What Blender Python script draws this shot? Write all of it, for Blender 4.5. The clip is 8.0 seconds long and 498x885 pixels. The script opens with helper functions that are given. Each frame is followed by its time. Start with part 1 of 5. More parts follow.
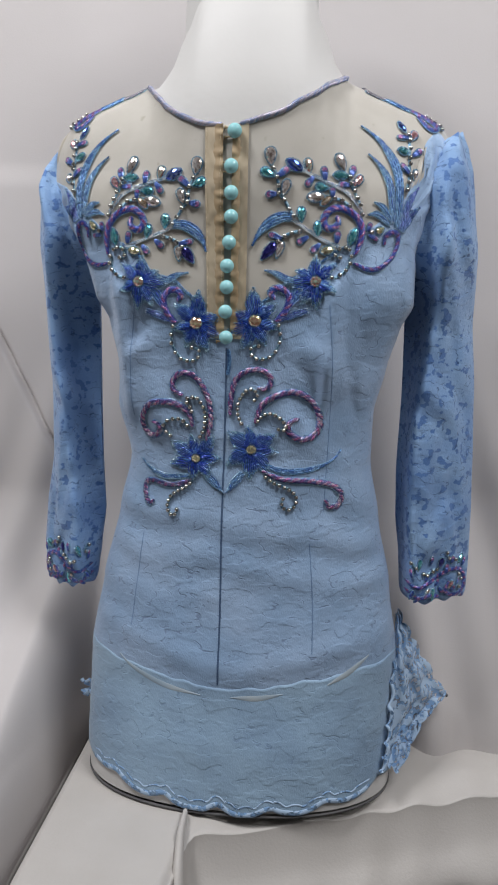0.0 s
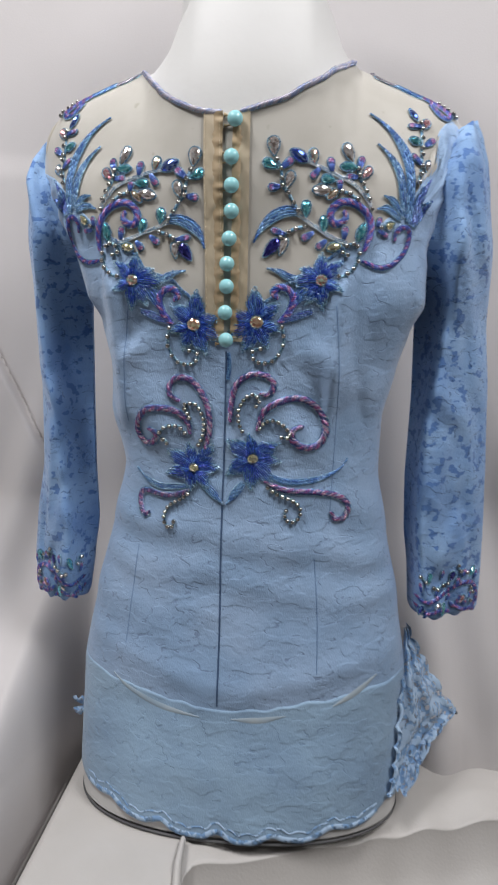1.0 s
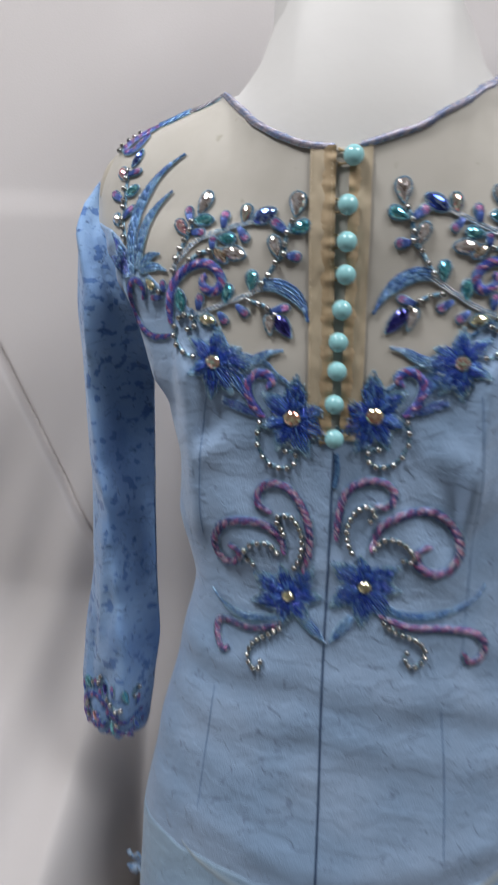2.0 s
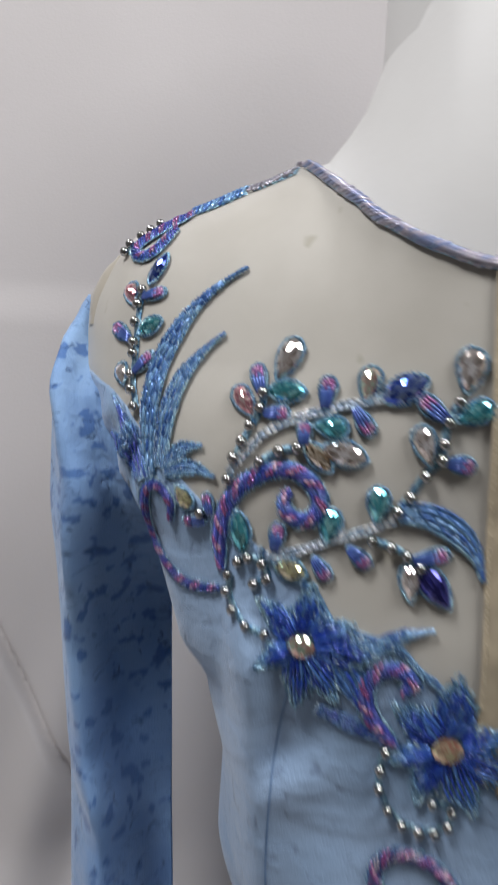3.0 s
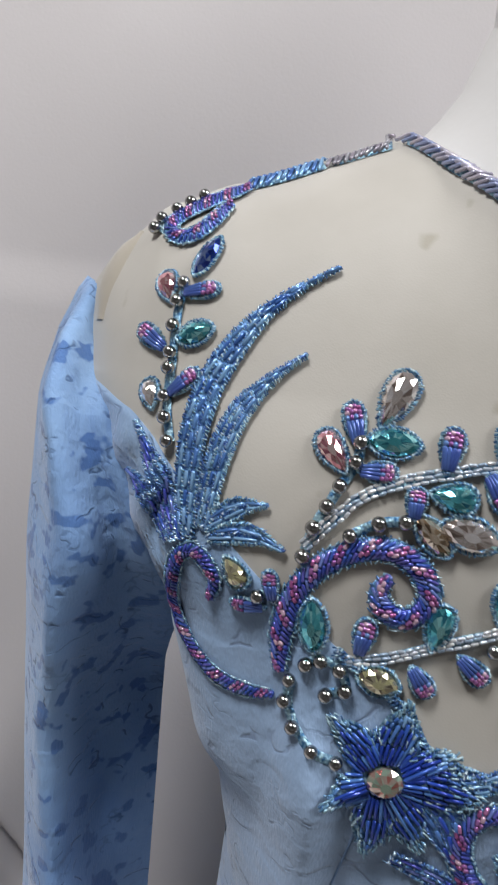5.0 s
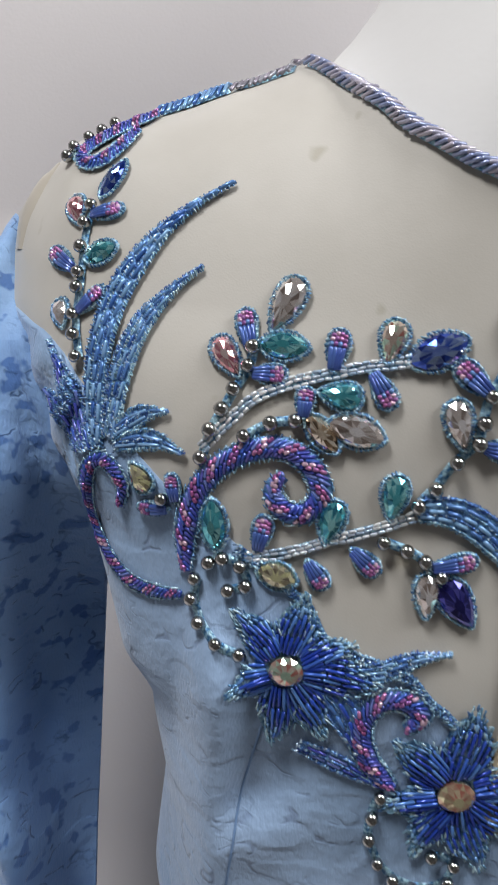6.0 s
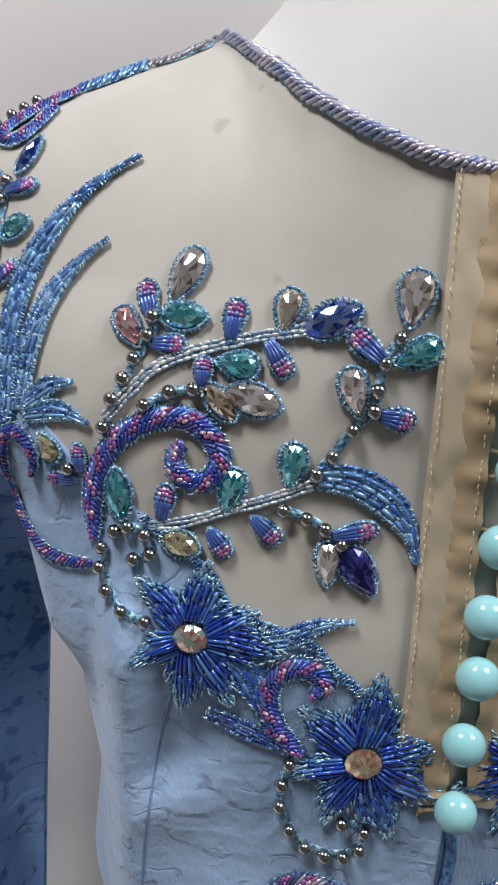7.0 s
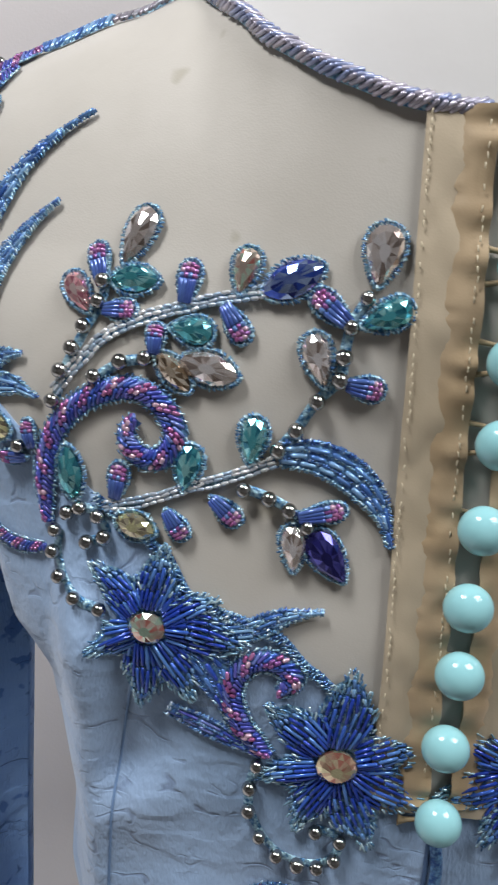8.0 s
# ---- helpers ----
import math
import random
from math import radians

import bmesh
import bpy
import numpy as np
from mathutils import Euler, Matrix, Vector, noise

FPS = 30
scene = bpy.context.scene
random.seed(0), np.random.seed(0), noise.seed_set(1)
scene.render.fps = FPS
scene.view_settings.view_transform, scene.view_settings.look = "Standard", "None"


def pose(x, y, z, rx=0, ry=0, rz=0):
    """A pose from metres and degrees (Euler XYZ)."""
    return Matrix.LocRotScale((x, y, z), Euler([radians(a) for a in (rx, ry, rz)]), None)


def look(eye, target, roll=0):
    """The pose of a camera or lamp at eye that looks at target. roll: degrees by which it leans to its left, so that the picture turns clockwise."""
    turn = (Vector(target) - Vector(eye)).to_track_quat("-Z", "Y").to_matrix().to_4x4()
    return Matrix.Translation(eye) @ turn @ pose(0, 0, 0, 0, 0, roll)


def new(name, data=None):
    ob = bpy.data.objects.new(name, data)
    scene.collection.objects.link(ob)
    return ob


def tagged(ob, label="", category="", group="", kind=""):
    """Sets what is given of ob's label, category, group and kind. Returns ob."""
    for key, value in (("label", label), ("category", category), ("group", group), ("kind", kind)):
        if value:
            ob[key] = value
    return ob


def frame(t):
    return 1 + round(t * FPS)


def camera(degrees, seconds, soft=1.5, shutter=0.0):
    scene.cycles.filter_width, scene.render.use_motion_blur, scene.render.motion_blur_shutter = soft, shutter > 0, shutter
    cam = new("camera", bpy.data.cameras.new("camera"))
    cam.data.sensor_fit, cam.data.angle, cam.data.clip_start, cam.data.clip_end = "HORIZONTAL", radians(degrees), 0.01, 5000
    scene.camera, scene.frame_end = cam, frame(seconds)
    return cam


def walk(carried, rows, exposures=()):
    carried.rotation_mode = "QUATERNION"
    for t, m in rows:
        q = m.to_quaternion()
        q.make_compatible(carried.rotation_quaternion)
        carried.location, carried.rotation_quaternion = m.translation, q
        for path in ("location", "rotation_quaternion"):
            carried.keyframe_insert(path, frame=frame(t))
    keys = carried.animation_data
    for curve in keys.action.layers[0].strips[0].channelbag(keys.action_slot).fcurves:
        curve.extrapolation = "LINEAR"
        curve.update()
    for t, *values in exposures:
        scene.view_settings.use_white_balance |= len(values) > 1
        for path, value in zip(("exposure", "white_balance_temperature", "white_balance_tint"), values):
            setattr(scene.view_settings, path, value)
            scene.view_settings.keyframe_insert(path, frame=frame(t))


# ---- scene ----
cam = camera(37.9, 8.0, soft=1.8, shutter=0.5)
PATH = [
    (0, (0.087, -0.864, 1.216), (-0.063, 1.108, 0.914), 1.7),
    (0.5, (0.095, -0.859, 1.22), (-0.056, 1.11, 0.904), 1.7),
    (1, (0.079, -0.817, 1.225), (-0.063, 1.152, 0.904), 1.7),
    (1.2, (0.066, -0.791, 1.236), (-0.093, 1.176, 0.906), 1.7),
    (2.3, (-0.038, -0.58, 1.311), (-0.252, 1.392, 1.058), 1.4),
    (2.5, (-0.06, -0.529, 1.329), (-0.24, 1.452, 1.119), 1.3),
    (3, (-0.097, -0.39, 1.376), (-0.233, 1.597, 1.192), 1.5),
    (3.5, (-0.149, -0.329, 1.403), (-0.144, 1.662, 1.218), 4.9),
    (4, (-0.17, -0.304, 1.396), (-0.096, 1.688, 1.232), 6.7),
    (4.2, (-0.166, -0.302, 1.393), (-0.084, 1.69, 1.235), 6.7),
    (5.3, (-0.147, -0.311, 1.387), (-0.04, 1.671, 1.142), 5.6),
    (5.5, (-0.134, -0.313, 1.382), (-0.03, 1.669, 1.131), 5.1),
    (6, (-0.123, -0.322, 1.37), (-0.019, 1.657, 1.1), 4.6),
    (6.5, (-0.104, -0.336, 1.367), (-0.02, 1.642, 1.083), 4.4),
    (7, (-0.086, -0.327, 1.365), (-0.022, 1.652, 1.078), 4.3),
    (7.5, (-0.078, -0.315, 1.36), (-0.077, 1.664, 1.069), 4.1),
    (8, (-0.061, -0.31, 1.356), (-0.103, 1.668, 1.064), 3.8),
]
walk(cam, [(t, look(eye, target, roll)) for t, eye, target, roll in PATH], exposures=[(0, -0.10), (1.0, 0.04), (1.2, 0.03), (2.5, -0.23), (4, -0.22), (5.5, -0.15), (6.5, -0.07), (8, 0.02)])

# ---- light ----
world = bpy.data.worlds.new("world")
scene.world = world
world.use_nodes = True
world.node_tree.nodes["Background"].inputs[0].default_value = (0.80, 0.86, 1.0, 1)
world.node_tree.nodes["Background"].inputs[1].default_value = 0.05

LAMPS = (((-0.60, -0.63, 2.50), 19.5, 0.36), ((0.86, -0.80, 2.50), 23.0, 0.70))
for at, watts, size in LAMPS:
    lamp_data = bpy.data.lights.new("ceiling_light", "AREA")
    lamp_data.shape, lamp_data.size, lamp_data.size_y, lamp_data.energy = "RECTANGLE", size, size, watts
    lamp_data.color = (0.985, 0.985, 1.0)
    lamp_ob = new("ceiling_light", lamp_data)
    lamp_ob.matrix_world = look((at[0], at[1], at[2] - 0.06), (at[0] * 0.6, at[1] + 0.40, 0.0))


# ---- materials ----
def mat(name, color, rough=0.6, metal=0.0, spec=0.5, coat=0.0, sheen=0.0):
    m = bpy.data.materials.new(name)
    m.use_nodes = True
    b = m.node_tree.nodes["Principled BSDF"]
    b.inputs["Base Color"].default_value = (*color, 1)
    b.inputs["Roughness"].default_value, b.inputs["Metallic"].default_value = rough, metal
    b.inputs["Specular IOR Level"].default_value = spec
    b.inputs["Coat Weight"].default_value, b.inputs["Sheen Weight"].default_value = coat, sheen
    b.inputs["Coat Roughness"].default_value = 0.05
    return m, m.node_tree.nodes, m.node_tree.links, b


def link_noise(nodes, links, scale, detail=3.0, stretch=(1, 1, 1)):
    co, mp, no = nodes.new("ShaderNodeTexCoord"), nodes.new("ShaderNodeMapping"), nodes.new("ShaderNodeTexNoise")
    mp.inputs["Scale"].default_value = stretch
    no.inputs["Scale"].default_value, no.inputs["Detail"].default_value = scale, detail
    links.new(co.outputs["Object"], mp.inputs["Vector"])
    links.new(mp.outputs["Vector"], no.inputs["Vector"])
    return no


def ramp(nodes, links, src, stops):
    r = nodes.new("ShaderNodeValToRGB")
    while len(r.color_ramp.elements) < len(stops):
        r.color_ramp.elements.new(0.5)
    for e, (p, c) in zip(r.color_ramp.elements, stops):
        e.position, e.color = p, (*c, 1)
    links.new(src, r.inputs[0])
    return r.outputs[0]


def math_node(nodes, links, op, a, b=None):
    n = nodes.new("ShaderNodeMath")
    n.operation = op
    for i, v in enumerate((a, b)):
        if v is None:
            continue
        if isinstance(v, (int, float)):
            n.inputs[i].default_value = v
        else:
            links.new(v, n.inputs[i])
    return n.outputs[0]


def bump(nodes, links, b, height, strength, dist):
    n = nodes.new("ShaderNodeBump")
    n.inputs["Strength"].default_value, n.inputs["Distance"].default_value = strength, dist
    links.new(height, n.inputs["Height"])
    links.new(n.outputs[0], b.inputs["Normal"])


def mixed(nodes, links, fac, a, b):
    n = nodes.new("ShaderNodeMix")
    n.data_type = "RGBA"
    for sock, v in ((n.inputs[0], fac), (n.inputs[6], a), (n.inputs[7], b)):
        if isinstance(v, tuple):
            sock.default_value = (*v, 1)
        elif isinstance(v, (int, float)):
            sock.default_value = v
        else:
            links.new(v, sock)
    return n.outputs[2]


def contour(nodes, links, scale, stretch, width, gate_scale, gate):
    """Broken wavy lines, as of flowers and leaves woven into lace."""
    no = link_noise(nodes, links, scale, 1.6, stretch)
    off = math_node(nodes, links, "ABSOLUTE", math_node(nodes, links, "SUBTRACT", no.outputs["Fac"], 0.5))
    r = nodes.new("ShaderNodeMapRange")
    r.inputs["From Min"].default_value, r.inputs["From Max"].default_value = width * 0.35, width
    r.inputs["To Min"].default_value, r.inputs["To Max"].default_value = 1.0, 0.0
    links.new(off, r.inputs["Value"])
    g = nodes.new("ShaderNodeMapRange")
    g.inputs["From Min"].default_value, g.inputs["From Max"].default_value = gate, gate + 0.06
    links.new(link_noise(nodes, links, gate_scale, 1.0).outputs["Fac"], g.inputs["Value"])
    return math_node(nodes, links, "MULTIPLY", r.outputs[0], g.outputs[0]), no.outputs["Fac"]


def lace_fabric(name, light, dark, line, scale, ink=0.5, net=None):
    m, n, l, b = mat(name, light, 0.70, 0, 0.25, 0, 0.25)
    tone = ramp(n, l, link_noise(n, l, 14.0, 4.0).outputs["Fac"], ((0.34, dark), (0.66, light)))
    if net:
        leaf = n.new("ShaderNodeMapRange")
        leaf.inputs["From Min"].default_value, leaf.inputs["From Max"].default_value = 0.39, 0.43
        l.new(link_noise(n, l, 78.0, 2.0, (1, 1, 1.3)).outputs["Fac"], leaf.inputs["Value"])
        tone = mixed(n, l, leaf.outputs[0], net, tone)
    lines, relief = contour(n, l, scale, (1, 1, 1.9), 0.017, scale * 3.0, 0.52)
    small, relief2 = contour(n, l, scale * 3.2, (1, 1, 1.4), 0.045, scale * 1.3, 0.58)
    both = math_node(n, l, "MAXIMUM", lines, math_node(n, l, "MULTIPLY", small, 0.45))
    l.new(mixed(n, l, math_node(n, l, "MULTIPLY", both, ink), tone, line), b.inputs["Base Color"])
    weave = link_noise(n, l, 1000.0, 1.0, (1, 1, 0.35))
    up = n.new("ShaderNodeMapRange")
    up.inputs["From Min"].default_value, up.inputs["From Max"].default_value = 0.46, 0.54
    l.new(relief, up.inputs["Value"])
    h = math_node(n, l, "ADD", math_node(n, l, "MULTIPLY", both, -0.32), math_node(n, l, "MULTIPLY", weave.outputs["Fac"], 0.45))
    h = math_node(n, l, "ADD", h, math_node(n, l, "MULTIPLY", up.outputs[0], 0.45))
    h = math_node(n, l, "ADD", h, math_node(n, l, "MULTIPLY", relief2, 0.85))
    bump(n, l, b, h, 0.5, 0.0015)
    return m


def net_lace(name, light, dark, scale, open_part):
    """Sheer lace: woven flowers on an open net."""
    m, n, l, b = mat(name, light, 0.75, 0, 0.2, 0, 0.2)
    flowers = link_noise(n, l, scale, 2.5)
    solid = n.new("ShaderNodeMapRange")
    solid.inputs["From Min"].default_value, solid.inputs["From Max"].default_value = open_part, open_part + 0.05
    l.new(flowers.outputs["Fac"], solid.inputs["Value"])
    l.new(mixed(n, l, solid.outputs[0], dark, light), b.inputs["Base Color"])
    bump(n, l, b, math_node(n, l, "ADD", solid.outputs[0], math_node(n, l, "MULTIPLY", link_noise(n, l, 700, 1).outputs["Fac"], 0.3)), 0.5, 0.0012)
    return m, n, l, b, solid.outputs[0]


BLUE_LIGHT, BLUE_DARK, BLUE_LINE = (0.315, 0.435, 0.62), (0.245, 0.365, 0.545), (0.10, 0.14, 0.25)
BODICE = lace_fabric("blue_brocade_lace", BLUE_LIGHT, BLUE_DARK, BLUE_LINE, 34.0, 0.46)
HEM_LACE = lace_fabric("blue_hem_lace", (0.30, 0.435, 0.585), (0.235, 0.35, 0.50), (0.13, 0.21, 0.35), 34.0, 0.36)


SLEEVE = lace_fabric("sleeve_lace", (0.26, 0.41, 0.645), (0.155, 0.285, 0.55), (0.03, 0.08, 0.20), 40.0, 0.7, (0.085, 0.185, 0.43))


def open_lace():
    m, n, l, b, solid = net_lace("open_border_lace", (0.40, 0.54, 0.72), (0.20, 0.34, 0.56), 110.0, 0.47)
    out = n["Material Output"]
    clear, mx = n.new("ShaderNodeBsdfTransparent"), n.new("ShaderNodeMixShader")
    hole = link_noise(n, l, 190.0, 1.0)
    g = n.new("ShaderNodeMapRange")
    g.inputs["From Min"].default_value, g.inputs["From Max"].default_value = 0.42, 0.47
    l.new(hole.outputs["Fac"], g.inputs["Value"])
    cover = math_node(n, l, "MAXIMUM", solid, g.outputs[0])
    l.new(math_node(n, l, "ADD", math_node(n, l, "MULTIPLY", cover, 0.75), 0.25), mx.inputs[0])
    l.new(clear.outputs[0], mx.inputs[1])
    l.new(b.outputs[0], mx.inputs[2])
    l.new(mx.outputs[0], out.inputs[0])
    return m


OPEN_LACE = open_lace()


def tulle(name, color, color2, weave_scale=1500.0):
    m, n, l, b = mat(name, color, 0.55, 0, 0.3, 0, 0.3)
    big = link_noise(n, l, 26.0, 4.0)
    tone = ramp(n, l, big.outputs["Fac"], ((0.35, color2), (0.62, color)))
    spots = link_noise(n, l, 75.0, 2.0)
    sp = ramp(n, l, spots.outputs["Fac"], ((0.70, (1, 1, 1)), (0.80, (0.80, 0.78, 0.72))))
    mul = n.new("ShaderNodeMixRGB")
    mul.blend_type, mul.inputs[0].default_value = "MULTIPLY", 1.0
    l.new(tone, mul.inputs[1])
    l.new(sp, mul.inputs[2])
    l.new(mul.outputs[0], b.inputs["Base Color"])
    vo = n.new("ShaderNodeTexVoronoi")
    co = n.new("ShaderNodeTexCoord")
    vo.inputs["Scale"].default_value = weave_scale
    l.new(co.outputs["Object"], vo.inputs["Vector"])
    h = math_node(n, l, "ADD", math_node(n, l, "MULTIPLY", vo.outputs["Distance"], 0.25), math_node(n, l, "MULTIPLY", link_noise(n, l, 120.0, 3).outputs["Fac"], 0.8))
    bump(n, l, b, h, 0.16, 0.0005)
    return m


YOKE = tulle("nude_tulle", (0.475, 0.45, 0.405), (0.435, 0.41, 0.365))
PLACKET = tulle("layered_nude_tulle", (0.45, 0.375, 0.27), (0.39, 0.32, 0.22))
PLACKET_FOLD = tulle("folded_tan_tulle", (0.41, 0.31, 0.195), (0.30, 0.21, 0.11))
GOLD_THREAD = mat("tan_thread", (0.66, 0.58, 0.42), 0.35)[0]
BROWN_LOOP = tulle("tan_loop_tulle", (0.37, 0.28, 0.165), (0.29, 0.21, 0.11))


def plain(name, color, color2, scale, rough, bump_amount, bump_scale, spec=0.4, stretch=(1, 1, 1)):
    m, n, l, b = mat(name, color, rough, 0, spec)
    l.new(ramp(n, l, link_noise(n, l, scale, 4.0, stretch).outputs["Fac"], ((0.3, color2), (0.7, color))), b.inputs["Base Color"])
    bump(n, l, b, link_noise(n, l, bump_scale, 3.0, stretch).outputs["Fac"], 0.4, bump_amount)
    return m


ARMHOLE = tulle("folded_nude_tulle", (0.42, 0.38, 0.315), (0.36, 0.32, 0.255))
MANNEQUIN = plain("white_bust_shell", (0.64, 0.63, 0.62), (0.60, 0.59, 0.575), 8.0, 0.6, 0.0005, 90.0, 0.25)
CLOTH = plain("white_backdrop_cloth", (0.60, 0.57, 0.565), (0.56, 0.53, 0.525), 3.0, 0.75, 0.0003, 420.0, 0.2)
SEAT_CLOTH = plain("white_satin_cloth", (0.54, 0.515, 0.495), (0.47, 0.445, 0.42), 7.0, 0.52, 0.0008, 300.0, 0.35)
# Greys of the unseen walls, ceiling and floor, kept low to limit fill light.
ROOM_SHELL = plain("grey_room_shell", (0.34, 0.335, 0.33), (0.30, 0.295, 0.29), 2.0, 0.8, 0.001, 60.0)
FLOOR_TILE = plain("grey_floor", (0.17, 0.155, 0.14), (0.13, 0.115, 0.10), 3.0, 0.45, 0.001, 30.0)
LINING = plain("pale_satin_lining", (0.40, 0.455, 0.49), (0.31, 0.41, 0.51), 30.0, 0.45, 0.0005, 200.0)
ZIP = plain("dark_blue_zip_tape", (0.06, 0.11, 0.21), (0.045, 0.085, 0.17), 60.0, 0.6, 0.0006, 700.0)
# Darker blue that paints the shade inside a seam's groove.
SEAM = plain("blue_seam_shade", (0.16, 0.26, 0.44), (0.12, 0.21, 0.37), 90.0, 0.7, 0.0005, 700.0)
BLACK_EDGE = plain("dark_base_rim", (0.13, 0.13, 0.135), (0.09, 0.09, 0.095), 20.0, 0.6, 0.0003, 200.0)
WHITE_METAL = mat("white_lamp_housing", (0.75, 0.75, 0.75), 0.4)[0]


def glass_bead(name, colors, rough=0.2, metal=0.3):
    """Glass beads, each one of a few tones."""
    m, n, l, b = mat(name, colors[0], rough, metal, 0.6, 0.25)
    g = n.new("ShaderNodeNewGeometry")
    stops = [((i + 0.0) / len(colors), c) for i, c in enumerate(colors)]
    r = ramp(n, l, g.outputs["Random Per Island"], stops)
    r.node.color_ramp.interpolation = "CONSTANT"
    l.new(r, b.inputs["Base Color"])
    return m


BEAD_BLUE = glass_bead("royal_blue_bugle_beads", ((0.018, 0.055, 0.36), (0.03, 0.085, 0.48), (0.05, 0.14, 0.56), (0.02, 0.06, 0.42), (0.10, 0.24, 0.60)), 0.13, 0.35)
BEAD_SKY = glass_bead("sky_blue_bugle_beads", ((0.08, 0.19, 0.46), (0.12, 0.26, 0.54), (0.22, 0.40, 0.66), (0.05, 0.14, 0.42), (0.24, 0.44, 0.70)), 0.14, 0.35)
BEAD_VIOLET = glass_bead("violet_bugle_beads", ((0.04, 0.07, 0.38), (0.07, 0.09, 0.44), (0.05, 0.11, 0.46), (0.12, 0.12, 0.46), (0.16, 0.22, 0.55)), 0.13, 0.35)
BEAD_PINK = glass_bead("pink_seed_beads", ((0.34, 0.10, 0.27), (0.46, 0.19, 0.38), (0.24, 0.09, 0.30), (0.70, 0.48, 0.60), (0.34, 0.14, 0.36)), 0.11, 0.5)
BEAD_LILAC = glass_bead("lilac_bugle_beads", ((0.44, 0.43, 0.54), (0.30, 0.34, 0.52), (0.54, 0.50, 0.58), (0.40, 0.38, 0.46), (0.26, 0.31, 0.50)))
BEAD_SILVER = glass_bead("clear_silver_lined_beads", ((0.52, 0.60, 0.70), (0.68, 0.73, 0.79), (0.40, 0.52, 0.66), (0.86, 0.88, 0.90)), 0.10, 0.5)
STITCH = glass_bead("metallic_teal_stitches", ((0.26, 0.47, 0.60), (0.10, 0.25, 0.44), (0.44, 0.63, 0.72), (0.06, 0.16, 0.34), (0.28, 0.48, 0.62), (0.54, 0.72, 0.79)), 0.24, 0.5)
STITCH_BLUE = glass_bead("metallic_blue_stitches", ((0.18, 0.36, 0.60), (0.07, 0.18, 0.46), (0.30, 0.50, 0.70), (0.05, 0.12, 0.38), (0.60, 0.74, 0.86)), 0.22, 0.55)
BEAD_GREY = glass_bead("grey_bugle_beads", ((0.24, 0.23, 0.27), (0.30, 0.27, 0.32), (0.34, 0.34, 0.38)), 0.2, 0.4)


def thread(name, c1, c2):
    m, n, l, b = mat(name, c1, 0.32, 0.55, 0.5)
    l.new(ramp(n, l, link_noise(n, l, 620.0, 2.0).outputs["Fac"], ((0.38, c2), (0.62, c1))), b.inputs["Base Color"])
    bump(n, l, b, link_noise(n, l, 1300.0, 2.0, (1, 1, 0.6)).outputs["Fac"], 0.9, 0.0009)
    return m


THREAD = thread("metallic_teal_thread", (0.40, 0.62, 0.72), (0.04, 0.15, 0.31))
THREAD_BLUE = thread("metallic_blue_thread", (0.17, 0.36, 0.60), (0.04, 0.11, 0.32))
PEARL = mat("gunmetal_bead", (0.44, 0.44, 0.43), 0.15, 1.0)[0]
BUTTON = plain("turquoise_button_enamel", (0.30, 0.60, 0.63), (0.285, 0.58, 0.615), 40.0, 0.12, 0.0001, 60.0, 0.6)


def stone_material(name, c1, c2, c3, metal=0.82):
    """Foil-backed cut glass; its light and dark facet glints are painted in by normal."""
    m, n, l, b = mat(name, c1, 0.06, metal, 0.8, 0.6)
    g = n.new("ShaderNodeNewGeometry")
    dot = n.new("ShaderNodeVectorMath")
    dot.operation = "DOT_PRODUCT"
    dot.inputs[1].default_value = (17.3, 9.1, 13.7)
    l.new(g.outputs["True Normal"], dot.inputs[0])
    # Painted glints: the facet's normal picks its tone, noise varies it.
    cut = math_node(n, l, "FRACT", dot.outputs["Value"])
    glint_noise = link_noise(n, l, 330.0, 1.0)
    cut = math_node(n, l, "ADD", math_node(n, l, "MULTIPLY", cut, 0.72), math_node(n, l, "MULTIPLY", glint_noise.outputs["Fac"], 0.28))
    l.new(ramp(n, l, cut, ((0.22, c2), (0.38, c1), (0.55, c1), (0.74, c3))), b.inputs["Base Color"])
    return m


# Each stone's own colour, then the dark and bright tones of its painted glints.
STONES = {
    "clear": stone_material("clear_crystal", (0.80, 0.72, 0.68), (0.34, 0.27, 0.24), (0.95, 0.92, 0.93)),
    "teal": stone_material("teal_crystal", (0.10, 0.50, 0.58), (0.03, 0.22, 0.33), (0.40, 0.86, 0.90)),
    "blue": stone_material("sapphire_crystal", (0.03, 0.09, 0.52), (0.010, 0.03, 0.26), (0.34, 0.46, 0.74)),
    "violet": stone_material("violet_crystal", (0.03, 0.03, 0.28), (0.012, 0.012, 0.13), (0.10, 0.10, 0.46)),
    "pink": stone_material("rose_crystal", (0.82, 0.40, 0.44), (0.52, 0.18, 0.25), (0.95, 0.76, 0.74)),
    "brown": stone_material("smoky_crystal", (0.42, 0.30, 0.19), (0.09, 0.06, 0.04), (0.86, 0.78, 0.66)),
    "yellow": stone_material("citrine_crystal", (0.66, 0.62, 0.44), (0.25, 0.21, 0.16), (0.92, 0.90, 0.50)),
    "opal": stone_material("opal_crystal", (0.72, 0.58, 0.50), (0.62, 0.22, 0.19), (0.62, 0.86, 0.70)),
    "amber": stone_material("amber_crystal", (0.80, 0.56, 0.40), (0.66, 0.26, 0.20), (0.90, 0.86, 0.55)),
}


